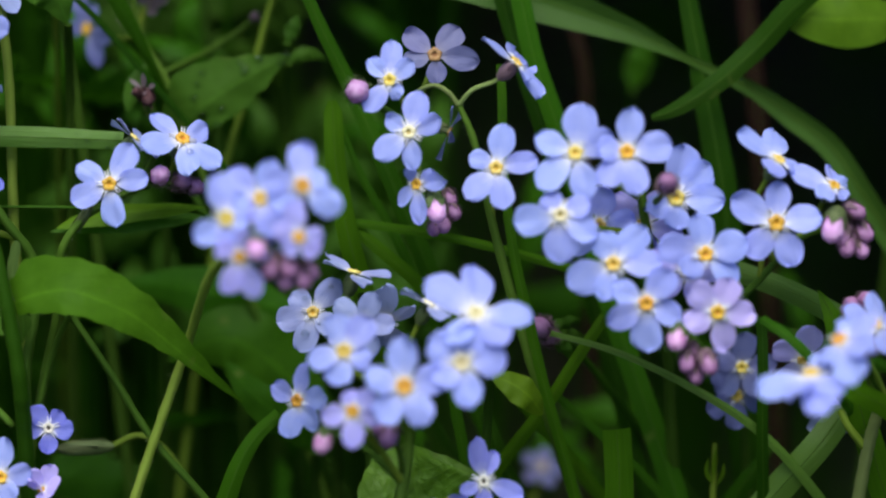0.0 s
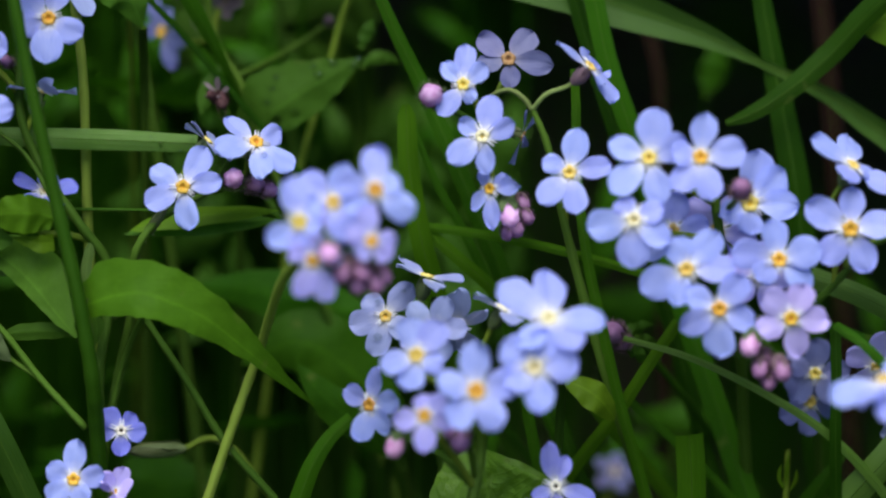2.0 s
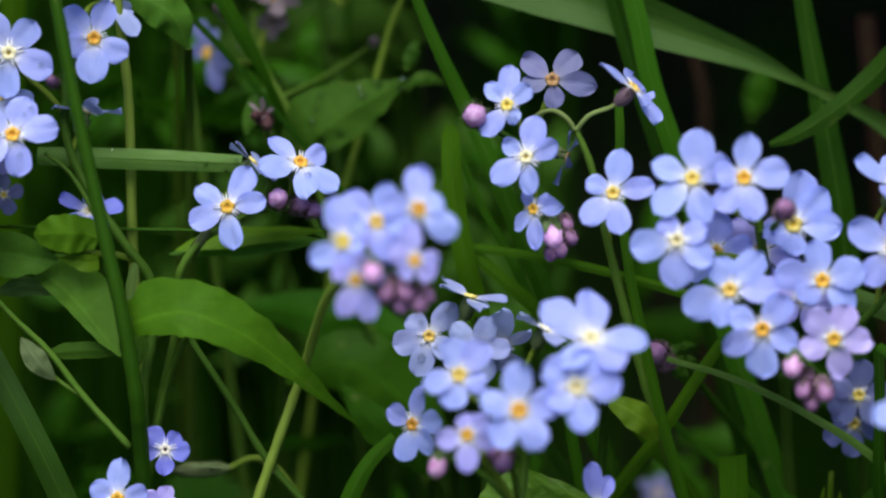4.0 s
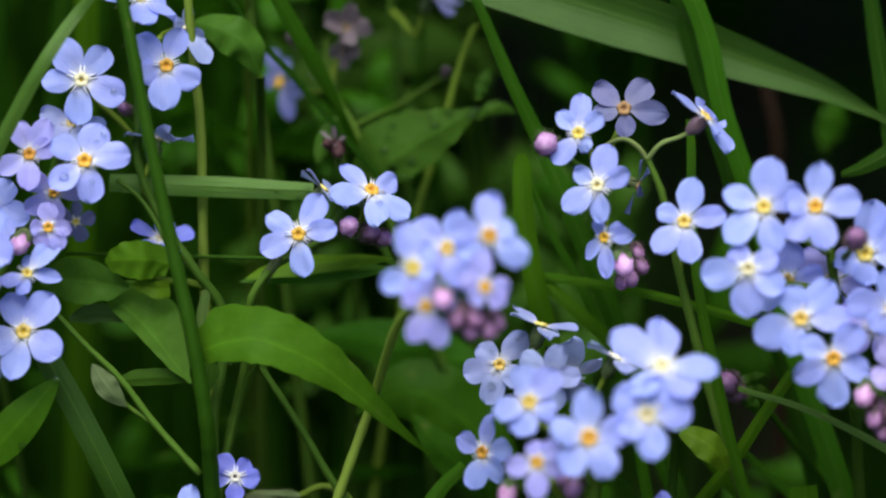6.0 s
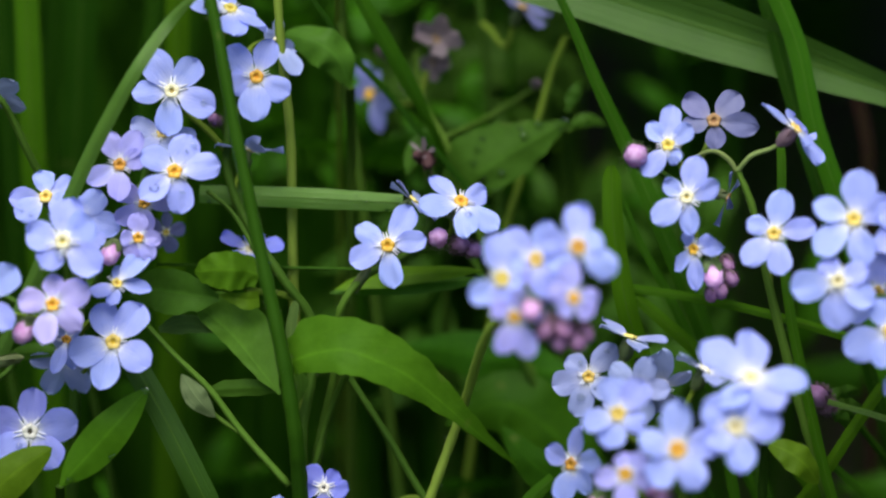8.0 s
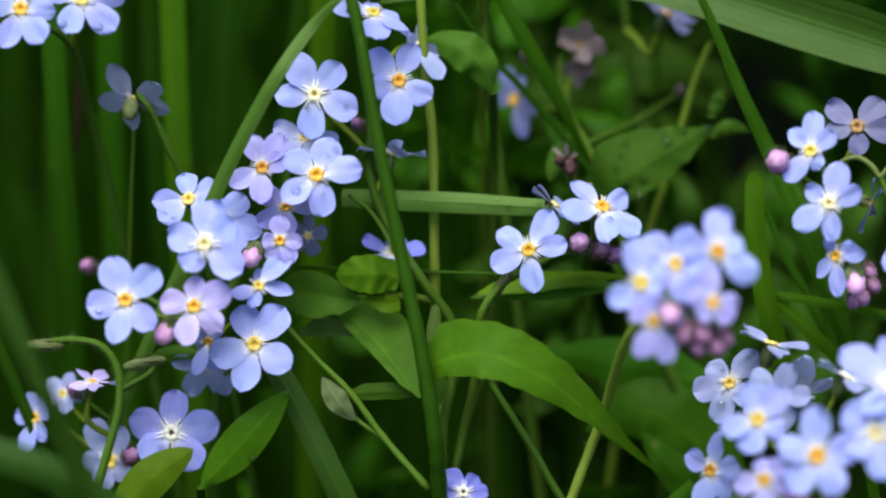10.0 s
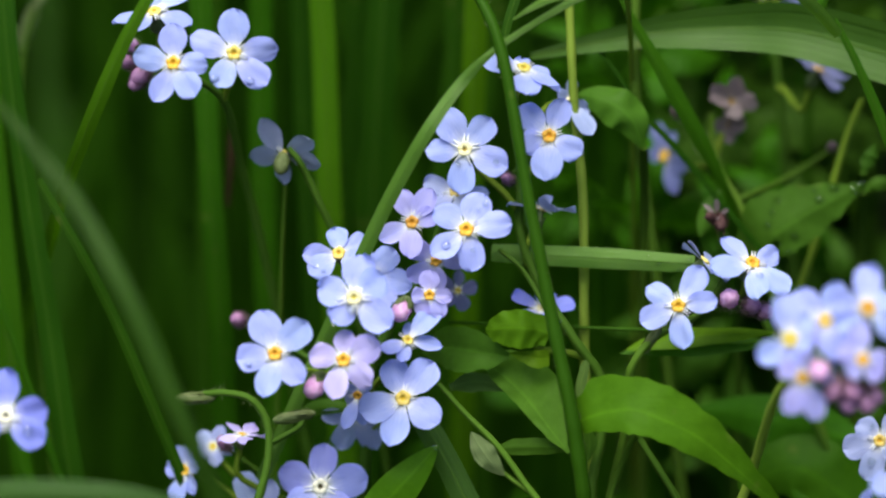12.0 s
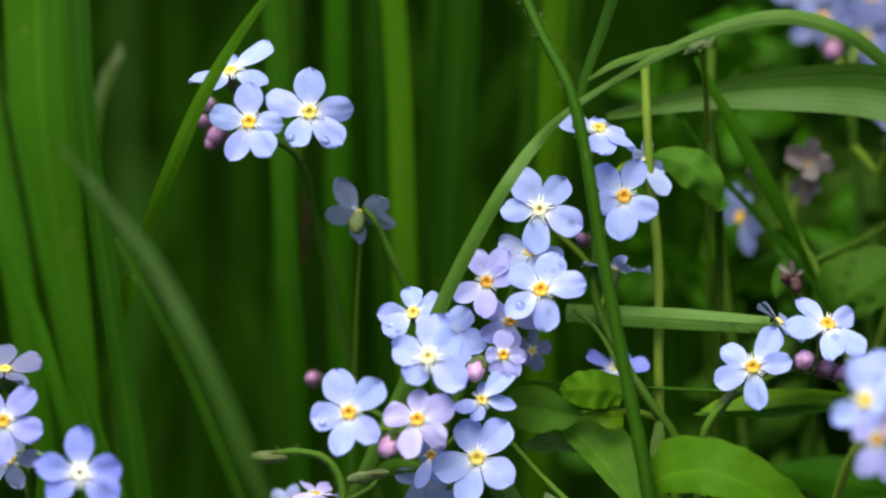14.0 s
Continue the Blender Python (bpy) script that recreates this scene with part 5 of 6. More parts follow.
# ---- stout dark stem with broad leaves ----
plant, axis = plant_with_stem("stout dark green stem with broad forget-me-not leaves", [(-32.7, 40.9, 0), (-29.0, 33.4, -3), (-25.0, 26.0, -6), (-21.1, 8.3, -6), (-18.4, -4.0, -5), (-15.8, -15.7, -4), (-14.4, -24.5, -2), (-14.0, -31.1, 2)], (0.55, 1.05), STEM_DARK, hairy=300)
leaf_rows = [  # middle line (three numbers) and the width to either side of it, from stalk to tip
    ([(-16.5, -16.8, -1, 0.5, 0.5), (-14.4, -15.7, -3, 2.5, 1.6), (-12.2, -14.9, -4, 4.1, 2.2), (-9.0, -14.5, -5, 3.6, 2.7), (-5.9, -15.5, -5, 3.6, 2.3), (-2.2, -17.2, -4, 2.8, 2.2), (0.9, -19.6, -2, 2.2, 1.4), (4.0, -22.3, 0, 1.4, 0.7), (7.4, -25.2, 3, 0.6, 0.4), (10.1, -27.5, 6, 0.1, 0.1)], LEAF_FRESH, 0.22, -0.30, 0.010),
    ([(-16.2, -19.5, -2, 0.2, 0.2), (-18.4, -17.1, 0, 0.9, 2.2), (-20.4, -14.7, 1, 1.2, 4.0), (-22.5, -12.6, 3, 1.3, 4.4), (-24.5, -11.0, 4, 1.2, 3.2), (-26.2, -10.0, 5, 0.5, 1.0), (-27.1, -9.5, 6, 0.1, 0.1)], LEAF, 0.25, -0.12, 0.02),
    ([(-23.4, -9.1, 2, 0.4, 0.5), (-25.7, -8.9, 3, 1.7, 2.0), (-28.4, -8.5, 4, 2.6, 2.6), (-30.8, -8.3, 6, 2.4, 2.4), (-32.6, -8.6, 8, 1.4, 1.4), (-33.9, -8.9, 9, 0.2, 0.2)], LEAF, -0.35, -0.4, 0.012),
    ([(-18.7, -6.5, -1, 1.4, 1.2), (-20.0, -6.0, -1, 2.0, 1.7), (-21.7, -5.9, -2, 2.3, 2.1), (-23.6, -5.9, -1, 2.1, 1.9), (-25.1, -6.1, 0, 1.4, 1.3), (-26.0, -6.2, 1, 0.3, 0.3)], LEAF_FRESH, 0.35, 0.2, 0.04),
    ([(-18.7, -9.1, -1, 0.9, 0.9), (-20.2, -9.2, 0, 1.1, 0.9), (-21.7, -8.9, 0, 0.7, 0.5), (-23.3, -8.7, 1, 0.1, 0.1)], LEAF_LIME, -0.3, -0.3, 0.02),
    ([(-23.5, -12.9, 6, 0.3, 0.3), (-25.9, -12.1, 6, 1.0, 1.0), (-28.1, -12.1, 6, 1.2, 1.1), (-30.4, -12.8, 7, 0.4, 0.4)], STEM_LEAF, 0.3, 0.3, 0.01),
    ([(-16.1, -19.1, -1, 0.3, 0.3), (-19.1, -19.0, 2, 0.9, 1.0), (-22.3, -19.2, 3, 0.9, 1.0), (-25.2, -19.6, 4, 0.3, 0.3)], LEAF_MID, 0.5, 0.2, 0.01),
    ([(-15.3, -14.7, 4, 0.3, 0.3), (-15.4, -12.4, 4, 0.6, 0.6), (-15.0, -10.2, 4, 0.6, 0.5), (-14.8, -8.8, 4, 0.1, 0.1)], STEM_LEAF, 0.5, 0.3, 0.01),
    ([(-14.5, -16.8, 2, 0.3, 0.3), (-14.1, -18.4, 2, 0.9, 1.0), (-14.2, -19.9, 2, 0.3, 0.5), (-14.4, -20.6, 2, 0.1, 0.1)], LEAF, 0.3, 0.3, 0.01),
]
for k, (rows, skin, first, second, ripple) in enumerate(leaf_rows):
    shaped_leaf(plant, rows, skin, first, second, ripple, k)
side_stem(plant, [(-31.5, -12.1, 3), (-28.3, -15.5, 3), (-24.4, -19.2, 3), (-20.5, -24.2, 3), (-15.3, -29.8, 2)], (0.3, 0.42), STEM_MID)
side_stem(plant, [(-26.4, -19.3, 4), (-23.8, -22.1, 4), (-20.2, -24.5, 3)], (0.22, 0.28), STEM_MID)
leaf_part(plant, [(-23.6, -22.4, 3), (-25.1, -20.8, 2), (-26.3, -19.3, 2), (-27.5, -17.6, 3)], 2.6, HUSK, 0.5, 0.5, 10, 0.15, 0.2, 31)
side_stem(plant, [(-8.8, -17.1, 0), (-9.8, -18.9, 2), (-11.5, -23.5, 5), (-12.7, -28.3, 6)], (0.36, 0.42), STEM_MID)
side_stem(plant, [(-25.0, 2.9, 5), (-22.3, 0.7, 4), (-19.6, -3.4, 2), (-17.8, -7.1, 0)], (0.24, 0.3), STEM)


# ---- leaves on their own shoots ----
rainy = thing("leafy_shoot", (0.001, 0.06, -0.004), "broad dark green leaf with raindrops on a thin stalk", "wild plant", "broad leaves in the grass")
rainy_leaf = shaped_leaf(rainy, [(1.9, 1.7, 22, 0.4, 0.4), (3.5, 3.4, 20, 3.1, 1.7), (6.1, 5.9, 18, 5.0, 2.9), (8.9, 7.9, 18, 4.0, 3.0), (11.8, 9.6, 18, 2.4, 2.2), (14.5, 11.0, 19, 0.9, 0.9), (16.3, 11.9, 20, 0.1, 0.1)], LEAF, 0.15, 0.35, 0.02, 5)
line = spline([at((1.9, 1.7, 22)), at((1.9, 1.7, 22)).lerp(rainy.location, 0.5), rainy.location.copy()], 6)
part("leaf_stalk", mesh_of("leaf_stalk", tube(line, (0.0005, 0.0009), 7, rainy.location), STEM), rainy)
rain_on(rainy_leaf, 16, (0.5, 1.0), 74, "clear raindrop resting on a dark green leaf")
leaf_thing("bright lime-green leaf in the light", [(87.8, 16.2, 12), (82.1, 15.8, 10), (76.1, 15.8, 9), (70.6, 16.5, 9)], 6.4, LEAF_LIME, 0.45, 0.2, 8, 0.08, 0.0, 6, 0.8)
pointed = leaf_thing("green pointed leaf rising from the grass", [(-40.9, -30.3, 3), (-38.1, -27.2, 2), (-34.6, -23.3, 1), (-31.1, -19.2, 2)], 4.6, LEAF_FRESH, 0.5, 0.25, 0, 0.05, 0.0, 7, 0.7)
rain_on(pointed.children[0], 3, (0.6, 0.9), 72, "tiny clear raindrop on a pointed green leaf")
leaf_thing("bright green leaf beside a violet-blue flower", [(-50.9, -34.7, 0), (-47.9, -30.9, 0), (-45.1, -28.3, 0), (-41.6, -25.9, 1)], 4.6, LEAF_LIME, 0.5, 0.25, 0, 0.05, 0.0, 8, 0.6)
wrinkled = thing("leafy_shoot", at((27.5, -60, 10)) * 1.0, "wrinkled broad green leaves low in the grass", "wild plant", "broad leaves in the grass")
wrinkled.location.z = -0.004
shaped_leaf(wrinkled, [(25.2, -39.3, -3, 2.9, 0.9), (25.8, -36.9, -2, 3.0, 1.0), (26.7, -34.7, -1, 2.7, 0.9), (27.4, -33.1, 0, 1.4, 0.5), (28.1, -31.9, 1, 0.1, 0.1)], LEAF_WRINKLED, 0.3, 0.2, 0.03, 21)
shaped_leaf(wrinkled, [(37.4, -36.4, -3, 0.3, 0.3), (34.8, -34.9, -3, 2.6, 0.6), (32.4, -34.0, -2, 4.1, 0.9), (30.3, -33.0, -1, 2.7, 0.6), (28.9, -32.0, 1, 0.1, 0.1)], LEAF_WRINKLED, 0.35, 0.2, 0.03, 22)
shaped_leaf(wrinkled, [(29.5, -39.3, -1, 2.1, 1.9), (29.2, -36.9, -1, 1.9, 1.6), (28.7, -35.0, -1, 1.1, 1.1), (28.3, -33.8, -1, 0.2, 0.2)], LEAF_WRINKLED, 0.3, 0.3, 0.05, 23)
for top in ((27.5, -43.6, -1), (38.5, -40.5, -1), (31.0, -43.8, 1)):
    line = spline([at(top), at(top).lerp(wrinkled.location, 0.5) + Vector((0, 0.003, 0)), wrinkled.location.copy()], 6)
    part("leaf_stalk", mesh_of("leaf_stalk", tube(line, (0.0006, 0.0009), 7, wrinkled.location), STEM), wrinkled)
leaf_thing("small bright leaf under the blue flowers", [(37.4, -24.2, -1), (39.8, -25.1, -2), (41.7, -26.5, -2), (43.4, -28.7, 0)], 3.6, LEAF_LIME, 0.5, 0.12, -24, 0.12, 0.0, 11, 0.6)
leaf_thing("fresh green leaf beside the upright flowers", [(-9.3, 15.0, 12), (-10.9, 18.4, 10), (-13.5, 20.2, 10), (-17.1, 21.1, 12)], 4.8, LEAF, 0.45, 0.35, 10, 0.2, 0.0, 12, 0.6)
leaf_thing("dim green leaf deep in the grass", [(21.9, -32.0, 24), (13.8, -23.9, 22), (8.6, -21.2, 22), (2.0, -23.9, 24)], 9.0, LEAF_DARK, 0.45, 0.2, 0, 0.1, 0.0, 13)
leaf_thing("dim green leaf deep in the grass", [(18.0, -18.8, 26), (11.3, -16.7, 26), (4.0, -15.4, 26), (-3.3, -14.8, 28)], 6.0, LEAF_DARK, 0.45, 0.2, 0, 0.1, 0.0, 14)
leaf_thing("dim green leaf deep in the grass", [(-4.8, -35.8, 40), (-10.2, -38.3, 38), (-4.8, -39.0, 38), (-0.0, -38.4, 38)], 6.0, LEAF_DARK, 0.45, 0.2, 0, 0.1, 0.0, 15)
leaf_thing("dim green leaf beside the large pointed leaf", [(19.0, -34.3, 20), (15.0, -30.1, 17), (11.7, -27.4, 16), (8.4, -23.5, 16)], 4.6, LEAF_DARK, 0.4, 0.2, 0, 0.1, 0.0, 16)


def undergrowth(name, label, number, seed, u_range, v_range, d_range, material, sizes):
    """Dim broad leaves deep in the clump, too dense to count."""
    rnd = random.Random(seed)
    bm = bmesh.new()
    for k in range(number):
        p = (rnd.uniform(*u_range), rnd.uniform(*v_range), rnd.uniform(*d_range))
        a, length = rnd.uniform(0, math.tau), rnd.uniform(*sizes)
        e = (math.cos(a) * length / 2, math.sin(a) * length / 2)
        pts = [at((p[0] + e[0] * f, p[1] + e[1] * f, p[2] + h)) for f, h in ((-1, 4), (-0.3, 0), (0.4, 0), (1, 5))]
        strip(spline(pts, 4), lance(length * rnd.uniform(0.00022, 0.00045)), Vector((0, 0, 0)), 0.35, rnd.uniform(-65, 65), 0.25, 4, k, bm=bm)
        stem = spline([pts[0], pts[0] + Vector((0, 0.004, -0.02)), Vector((pts[0].x, pts[0].y + 0.01, -0.004))], 3)
        tube(stem, (0.0004, 0.0006), 5, bm=bm)
    return tagged(new(name, mesh_of(name, bm, material)), label, "wild plants", kind="stuff")


# Deep leaves get part of their dimness from the dark leaf colour.
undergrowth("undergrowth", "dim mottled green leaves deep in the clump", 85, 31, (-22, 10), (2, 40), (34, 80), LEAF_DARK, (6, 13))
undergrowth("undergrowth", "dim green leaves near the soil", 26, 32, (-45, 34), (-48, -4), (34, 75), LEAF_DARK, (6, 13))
undergrowth("undergrowth", "dim green leaves in the shade of the added shrub", 8, 33, (45, 85), (-40, -8), (45, 80), LEAF_DARK, (9, 16))

undergrowth("undergrowth", "dim green leaves at the edge of the added shrub", 6, 34, (16, 42), (-10, 34), (50, 85), LEAF_DARK, (8, 14))

undergrowth("undergrowth", "soft yellow-green leaves in the light behind the withered heads", 300, 35, (-5, 14), (10, 34), (50, 95), LEAF_MID, (10, 18))
undergrowth("undergrowth", "dim green leaves behind the round flower head", 170, 36, (-12, 36), (-22, 4), (45, 85), LEAF_MID, (9, 15))

leaf_thing("small leaf pair on a shaded shoot", [(15.8, 10.8, 20), (17.2, 11.8, 20), (18.7, 11.9, 20), (20.3, 11.3, 21)], 1.7, LEAF, 0.45, 0.3, 10, 0.2, 0.0, 51)
leaf_thing("small leaf pair on a shaded shoot", [(15.8, 13.2, 21), (16.3, 14.5, 21), (16.8, 15.5, 21), (17.2, 16.6, 22)], 1.8, LEAF, 0.45, 0.3, 10, 0.2, 0.0, 52)
leaf_thing("dim leaf in the dark under the added shrub", [(59.5, 8.3, 46), (60.2, 10.4, 46), (61.0, 12.5, 46), (61.9, 15.4, 48)], 4.0, LEAF_DARK, 0.5, 0.2, 20, 0.1, 0.0, 41)

# ---- grass blades ----
blade([(12.5, 27.8, 6), (8.6, 31.3, 0), (4.3, 34.0, -3), (-1.3, 35.4, -4), (-7.4, 34.4, -5), (-14.1, 31.5, -6), (-20.8, 27.6, -6), (-25.7, 24.1, -6), (-28.8, 21.0, -5), (-31.9, 16.1, -7), (-34.9, 10.9, -6), (-39.1, 2.8, -3)], 1, 1, BLADE_SHEEN, "long light green blade arching over the flowers", widths=[1.2, 1.5, 1.6, 1.7, 1.5, 1.1, 0.7, 0.8, 1.3, 1.5, 1.6, 1.6], lean=(-10, 10))
blade([(-23.2, 27.8, -7), (-20.5, 29.5, -7), (-16.6, 31.0, -6), (-12.6, 32.2, -6)], 1, 1, BLADE_SHEEN, "thin tip of a bent grass blade", rooted=False, widths=[0.25, 0.8, 0.8, 0.3])
blade([(-22.5, 25.3, 12), (-15.4, 26.9, 12), (-10.9, 27.8, 12), (-5.8, 28.6, 13), (0.6, 29.0, 13), (7.1, 29.0, 14), (13.5, 27.7, 14), (25.5, 24.2, 14), (32.0, 22.3, 14), (38.5, 20.3, 14), (45.0, 18.0, 14), (51.5, 15.8, 14), (55.8, 14.2, 14), (61.4, 11.5, 14), (69.1, 7.9, 14), (73.7, 4.8, 14), (78.3, 1.3, 14), (82.3, -4.4, 14)], 1, 1, BLADE_BOWED, "broad grey-green blade bowed across the clump", widths=[0.8, 2.3, 3.1, 4.2, 5.3, 6.2, 6.6, 6.9, 6.8, 6.0, 5.1, 3.7, 2.6, 0.9, 1.8, 2.6, 2.8, 2.8], fold=-0.42, lean=(20, 10), twist=-4, twist_end=18)
# Shade on this crossing blade is put into its dark colour.
blade([(75.5, 19.7, 6), (72.4, 16.6, 7), (68.7, 12.4, 8), (63.5, 7.9, 8), (59.2, 5.3, 8), (56.7, 4.4, 8)], 1, 1, BLADE_DARK, "green blade crossing a bowed blade", rooted=False, widths=[2.8, 2.8, 2.7, 2.3, 1.6, 0.7])
blade([(59.9, 30.0, 14), (61.3, 20.7, 14), (63.4, 9.7, 14), (65.5, -1.4, 14), (66.9, -10.6, 16)], 1, 1, BLADE_DARK, "upright shaded grass blade", widths=[1.2, 2.0, 2.7, 3.4, 3.6], lean=(4, 10))
blade([(11.9, 29.8, 8), (14.9, 24.1, 8), (19.2, 14.6, 9), (22.4, 8.2, 10), (26.9, -2.0, 10), (31.6, -13.0, 12)], 1, 1, BLADE, "leaning green blade beside the blue flowers", widths=[0.6, 1.0, 1.5, 1.8, 2.1, 2.3], lean=(20, 10))
blade([(20.2, 6.3, 5), (20.3, 5.0, 5), (20.6, -0.7, 5), (22.1, -9.0, 6), (23.6, -14.2, 8)], 1, 1, BLADE_LIGHT, "blunt upright blade with a rounded end", widths=[0.9, 2.1, 2.3, 2.4, 2.5])
blade([(21.2, 3.7, 8), (23.6, -2.0, 8), (26.9, -7.8, 9), (29.5, -13.0, 10)], 0.7, 1.5, BLADE, "thin dark green grass blade", lean=(14, 6))
blade([(37.5, 29.0, 9), (41.1, 20.7, 9), (43.3, 11.4, 9), (46.3, 3.1, 10), (50.0, -7.9, 12), (52.2, -15.7, 12), (54.1, -21.5, 12), (57.1, -30.0, 12), (60.4, -39.8, 12)], 2.2, 3.0, BLADE, "long leaning green blade behind the blue flowers", lean=(10, 10))
blade([(39.0, 10.4, 5), (39.3, 7.5, 5), (39.3, -1.4, 3), (40.2, -10.2, 1), (42.0, -18.4, 1), (43.9, -26.0, 2), (47.3, -37.2, 5)], 1, 1, BLADE_MID, "narrow upright green grass blade", widths=[0.7, 1.0, 1.1, 1.15, 1.2, 1.2, 1.3])
level = blade([(-26.1, 2.6, 7), (-20.0, 2.4, 6), (-12.3, 2.2, 6), (-3.1, 1.8, 6)], 2.3, 2.3, BLADE_SHEEN, "level light green blade lying across stems", fold=0.35, rooted=False, widths=[2.0, 2.3, 2.4, 2.0])
rain_on(level.children[0], 9, (0.25, 0.6), 73, "tiny clear raindrop on a level grass blade")
blade([(51.7, -30.4, 0), (52.1, -34.9, 1), (52.3, -39.4, 2)], 3.2, 3.3, BLADE_MID, "blade cut straight across at the top", fold=0.12)
blade([(44.5, -19.7, 2), (51.5, -21.7, 0), (59.6, -25.5, -1), (67.3, -30.4, -1), (74.1, -37.4, 1), (78.5, -43.7, 4)], 0.6, 1.6, BLADE_SHEEN, "long blade bowed across the clump", lean=(12, 0))
blade([(21.0, -7.2, 7), (28.6, -8.2, 6), (36.8, -9.8, 5), (50.4, -13.5, 6)], 1.0, 1.1, BLADE_LIGHT, "thin blade lying level beside the blue flowers", rooted=False)
blade([(22.6, -7.8, 7), (26.7, -11.3, 7), (31.3, -15.5, 8)], 1.4, 1.8, BLADE_LIGHT, "thin slanting green grass blade", lean=(16, 4))
blade([(50.8, -17.9, 3), (47.4, -22.9, 3), (44.4, -27.8, 4), (39.5, -34.7, 7)], 1.3, 1.7, BLADE_LIGHT, "slanting green blade among the blue flowers", lean=(-10, 4))
blade([(65.0, -12.7, -1), (70.4, -14.7, -1), (76.4, -17.6, 0), (84.9, -21.9, 4)], 2.4, 2.7, BLADE_SHEEN, "green blade slanting over another blade", lean=(10, 4))
blade([(68.1, -18.5, 8), (74.7, -20.8, 8), (83.9, -24.1, 9), (88.9, -26.8, 10)], 1.2, 1.5, BLADE, "narrow green blade slanting over another blade", lean=(10, 4))
blade([(67.7, -18.3, -2), (67.7, -23.9, -3), (67.8, -30.3, -2), (68.6, -38.4, 2)], 1.2, 1.5, BLADE_DARK, "narrow dark upright blade")
blade([(73.3, -14.6, -6), (74.7, -17.6, -7), (76.5, -22.6, -6)], 3.0, 3.2, BLADE_MID, "short broad green blade tip", tip=True, fold=0.2)
blade([(66.6, -17.7, -8), (69.5, -19.8, -10), (72.5, -22.8, -10), (75.9, -26.3, -6)], 1.0, 1.3, BLADE, "thin dark blade before pale flowers", lean=(8, 0))
blade([(77.9, -28.1, 1), (74.5, -32.4, 0), (69.1, -38.9, 2)], 3.2, 3.8, BLADE_SHEEN, "broad light blade near the soil", lean=(-8, 0))
blade([(73.1, -23.8, -14), (76.2, -25.5, -14), (82.0, -28.9, -10)], 2.2, 2.6, BLADE_LIGHT, "bright broad green grass blade", lean=(10, 0), fold=0.15)
blade([(71.8, -32.5, 10), (68.5, -36.4, 10), (65.6, -41.8, 12)], 2.4, 3.0, BLADE, "green grass blade near the soil", tip=True)
blade([(45.9, -27.1, 9), (50.7, -31.4, 9), (55.4, -35.7, 10), (59.5, -40.3, 11)], 0.9, 1.1, BLADE, "thin dark blade near the soil", lean=(8, 0))
blade([(14.2, -28.7, 4), (11.7, -31.1, 4), (9.8, -34.2, 4), (8.2, -38.7, 5)], 1.4, 2.8, BLADE_MID, "grey-green blade bent at the tip", lean=(-6, 0))
blade([(33.7, -25.6, 6), (34.7, -30.8, 7), (36.5, -38.7, 9)], 1.2, 1.6, BLADE, "narrow blade among the blue flowers", lean=(4, 0))
blade([(37.3, -27.2, 10), (39.2, -33.0, 10), (42.6, -40.3, 12)], 1.4, 1.8, BLADE_DARK, "narrow shaded green grass blade", lean=(6, 0))
blade([(-73.7, 17.1, -44), (-67.8, 10.8, -46), (-62.5, 4.2, -47), (-57.2, -4.7, -48), (-51.8, -16.8, -46), (-48.4, -25.2, -42)], 1, 1, BLADE_GREY, "wide soft blade leaning across others", widths=[0.4, 1.2, 1.7, 2.0, 2.1, 2.1], lean=(20, 0))
blade([(-75.0, -24.7, -38), (-66.9, -24.2, -38), (-57.8, -24.9, -37), (-50.4, -27.5, -36), (-45.4, -30.9, -34)], 3.2, 3.4, BLADE_GREY, "wide soft blade bent over to the ground", lean=(10, 0))
blade([(-90.4, 45.4, 12), (-89.7, 37.5, 12), (-88.5, 24.2, 12), (-86.2, 8.5, 14), (-83.3, -8.5, 16), (-81.9, -21.8, 18)], 1, 1, BLADE, "very broad green grass blade in the sward", widths=[8.4, 8.4, 7.7, 5.7, 3.6, 2.6], fold=0.3)
blade([(-84.6, 45.0, 8), (-83.9, 37.1, 8), (-82.5, 24.0, 8), (-80.3, 8.5, 10), (-77.9, -5.8, 12), (-75.6, -21.4, 14)], 1, 1, BLADE_DARK, "broad upright green grass blade", widths=[2.9, 2.8, 2.5, 2.4, 2.8, 3.1], fold=0.3)
blade([(-91.5, 26.3, 6), (-89.0, 17.9, 6), (-86.3, 8.1, 6), (-83.1, -2.1, 7), (-79.3, -13.6, 9)], 1, 1, BLADE, "narrow lit grass blade against a broad one", widths=[0.3, 0.8, 1.0, 0.9, 0.9])
blade([(-98.9, 37.8, 16), (-95.6, 21.1, 16), (-91.6, 4.5, 16), (-88.8, -15.4, 19)], 1, 1, BLADE, "broad green grass blade", widths=[3.9, 3.9, 3.6, 3.2], fold=0.35)
blade([(-57.7, 37.1, -10), (-59.6, 34.6, -10), (-62.9, 29.5, -10), (-65.7, 24.2, -10), (-68.2, 18.6, -9), (-71.6, 11.9, -5), (-74.7, 7.0, 2), (-77.7, 3.4, 12)], 1, 1, BLADE_MID, "slender green blade crossing a blue flower", widths=[0.6, 0.9, 1.3, 1.6, 1.8, 1.7, 1.6, 1.6], fold=0.25, lean=(10, 30))
blade([(-95.6, 17.1, 6), (-91.6, 9.4, 7), (-87.5, 0.4, 8), (-83.5, -12.5, 10)], 1.2, 2.2, BLADE, "leaning green grass blade", lean=(8, 0))
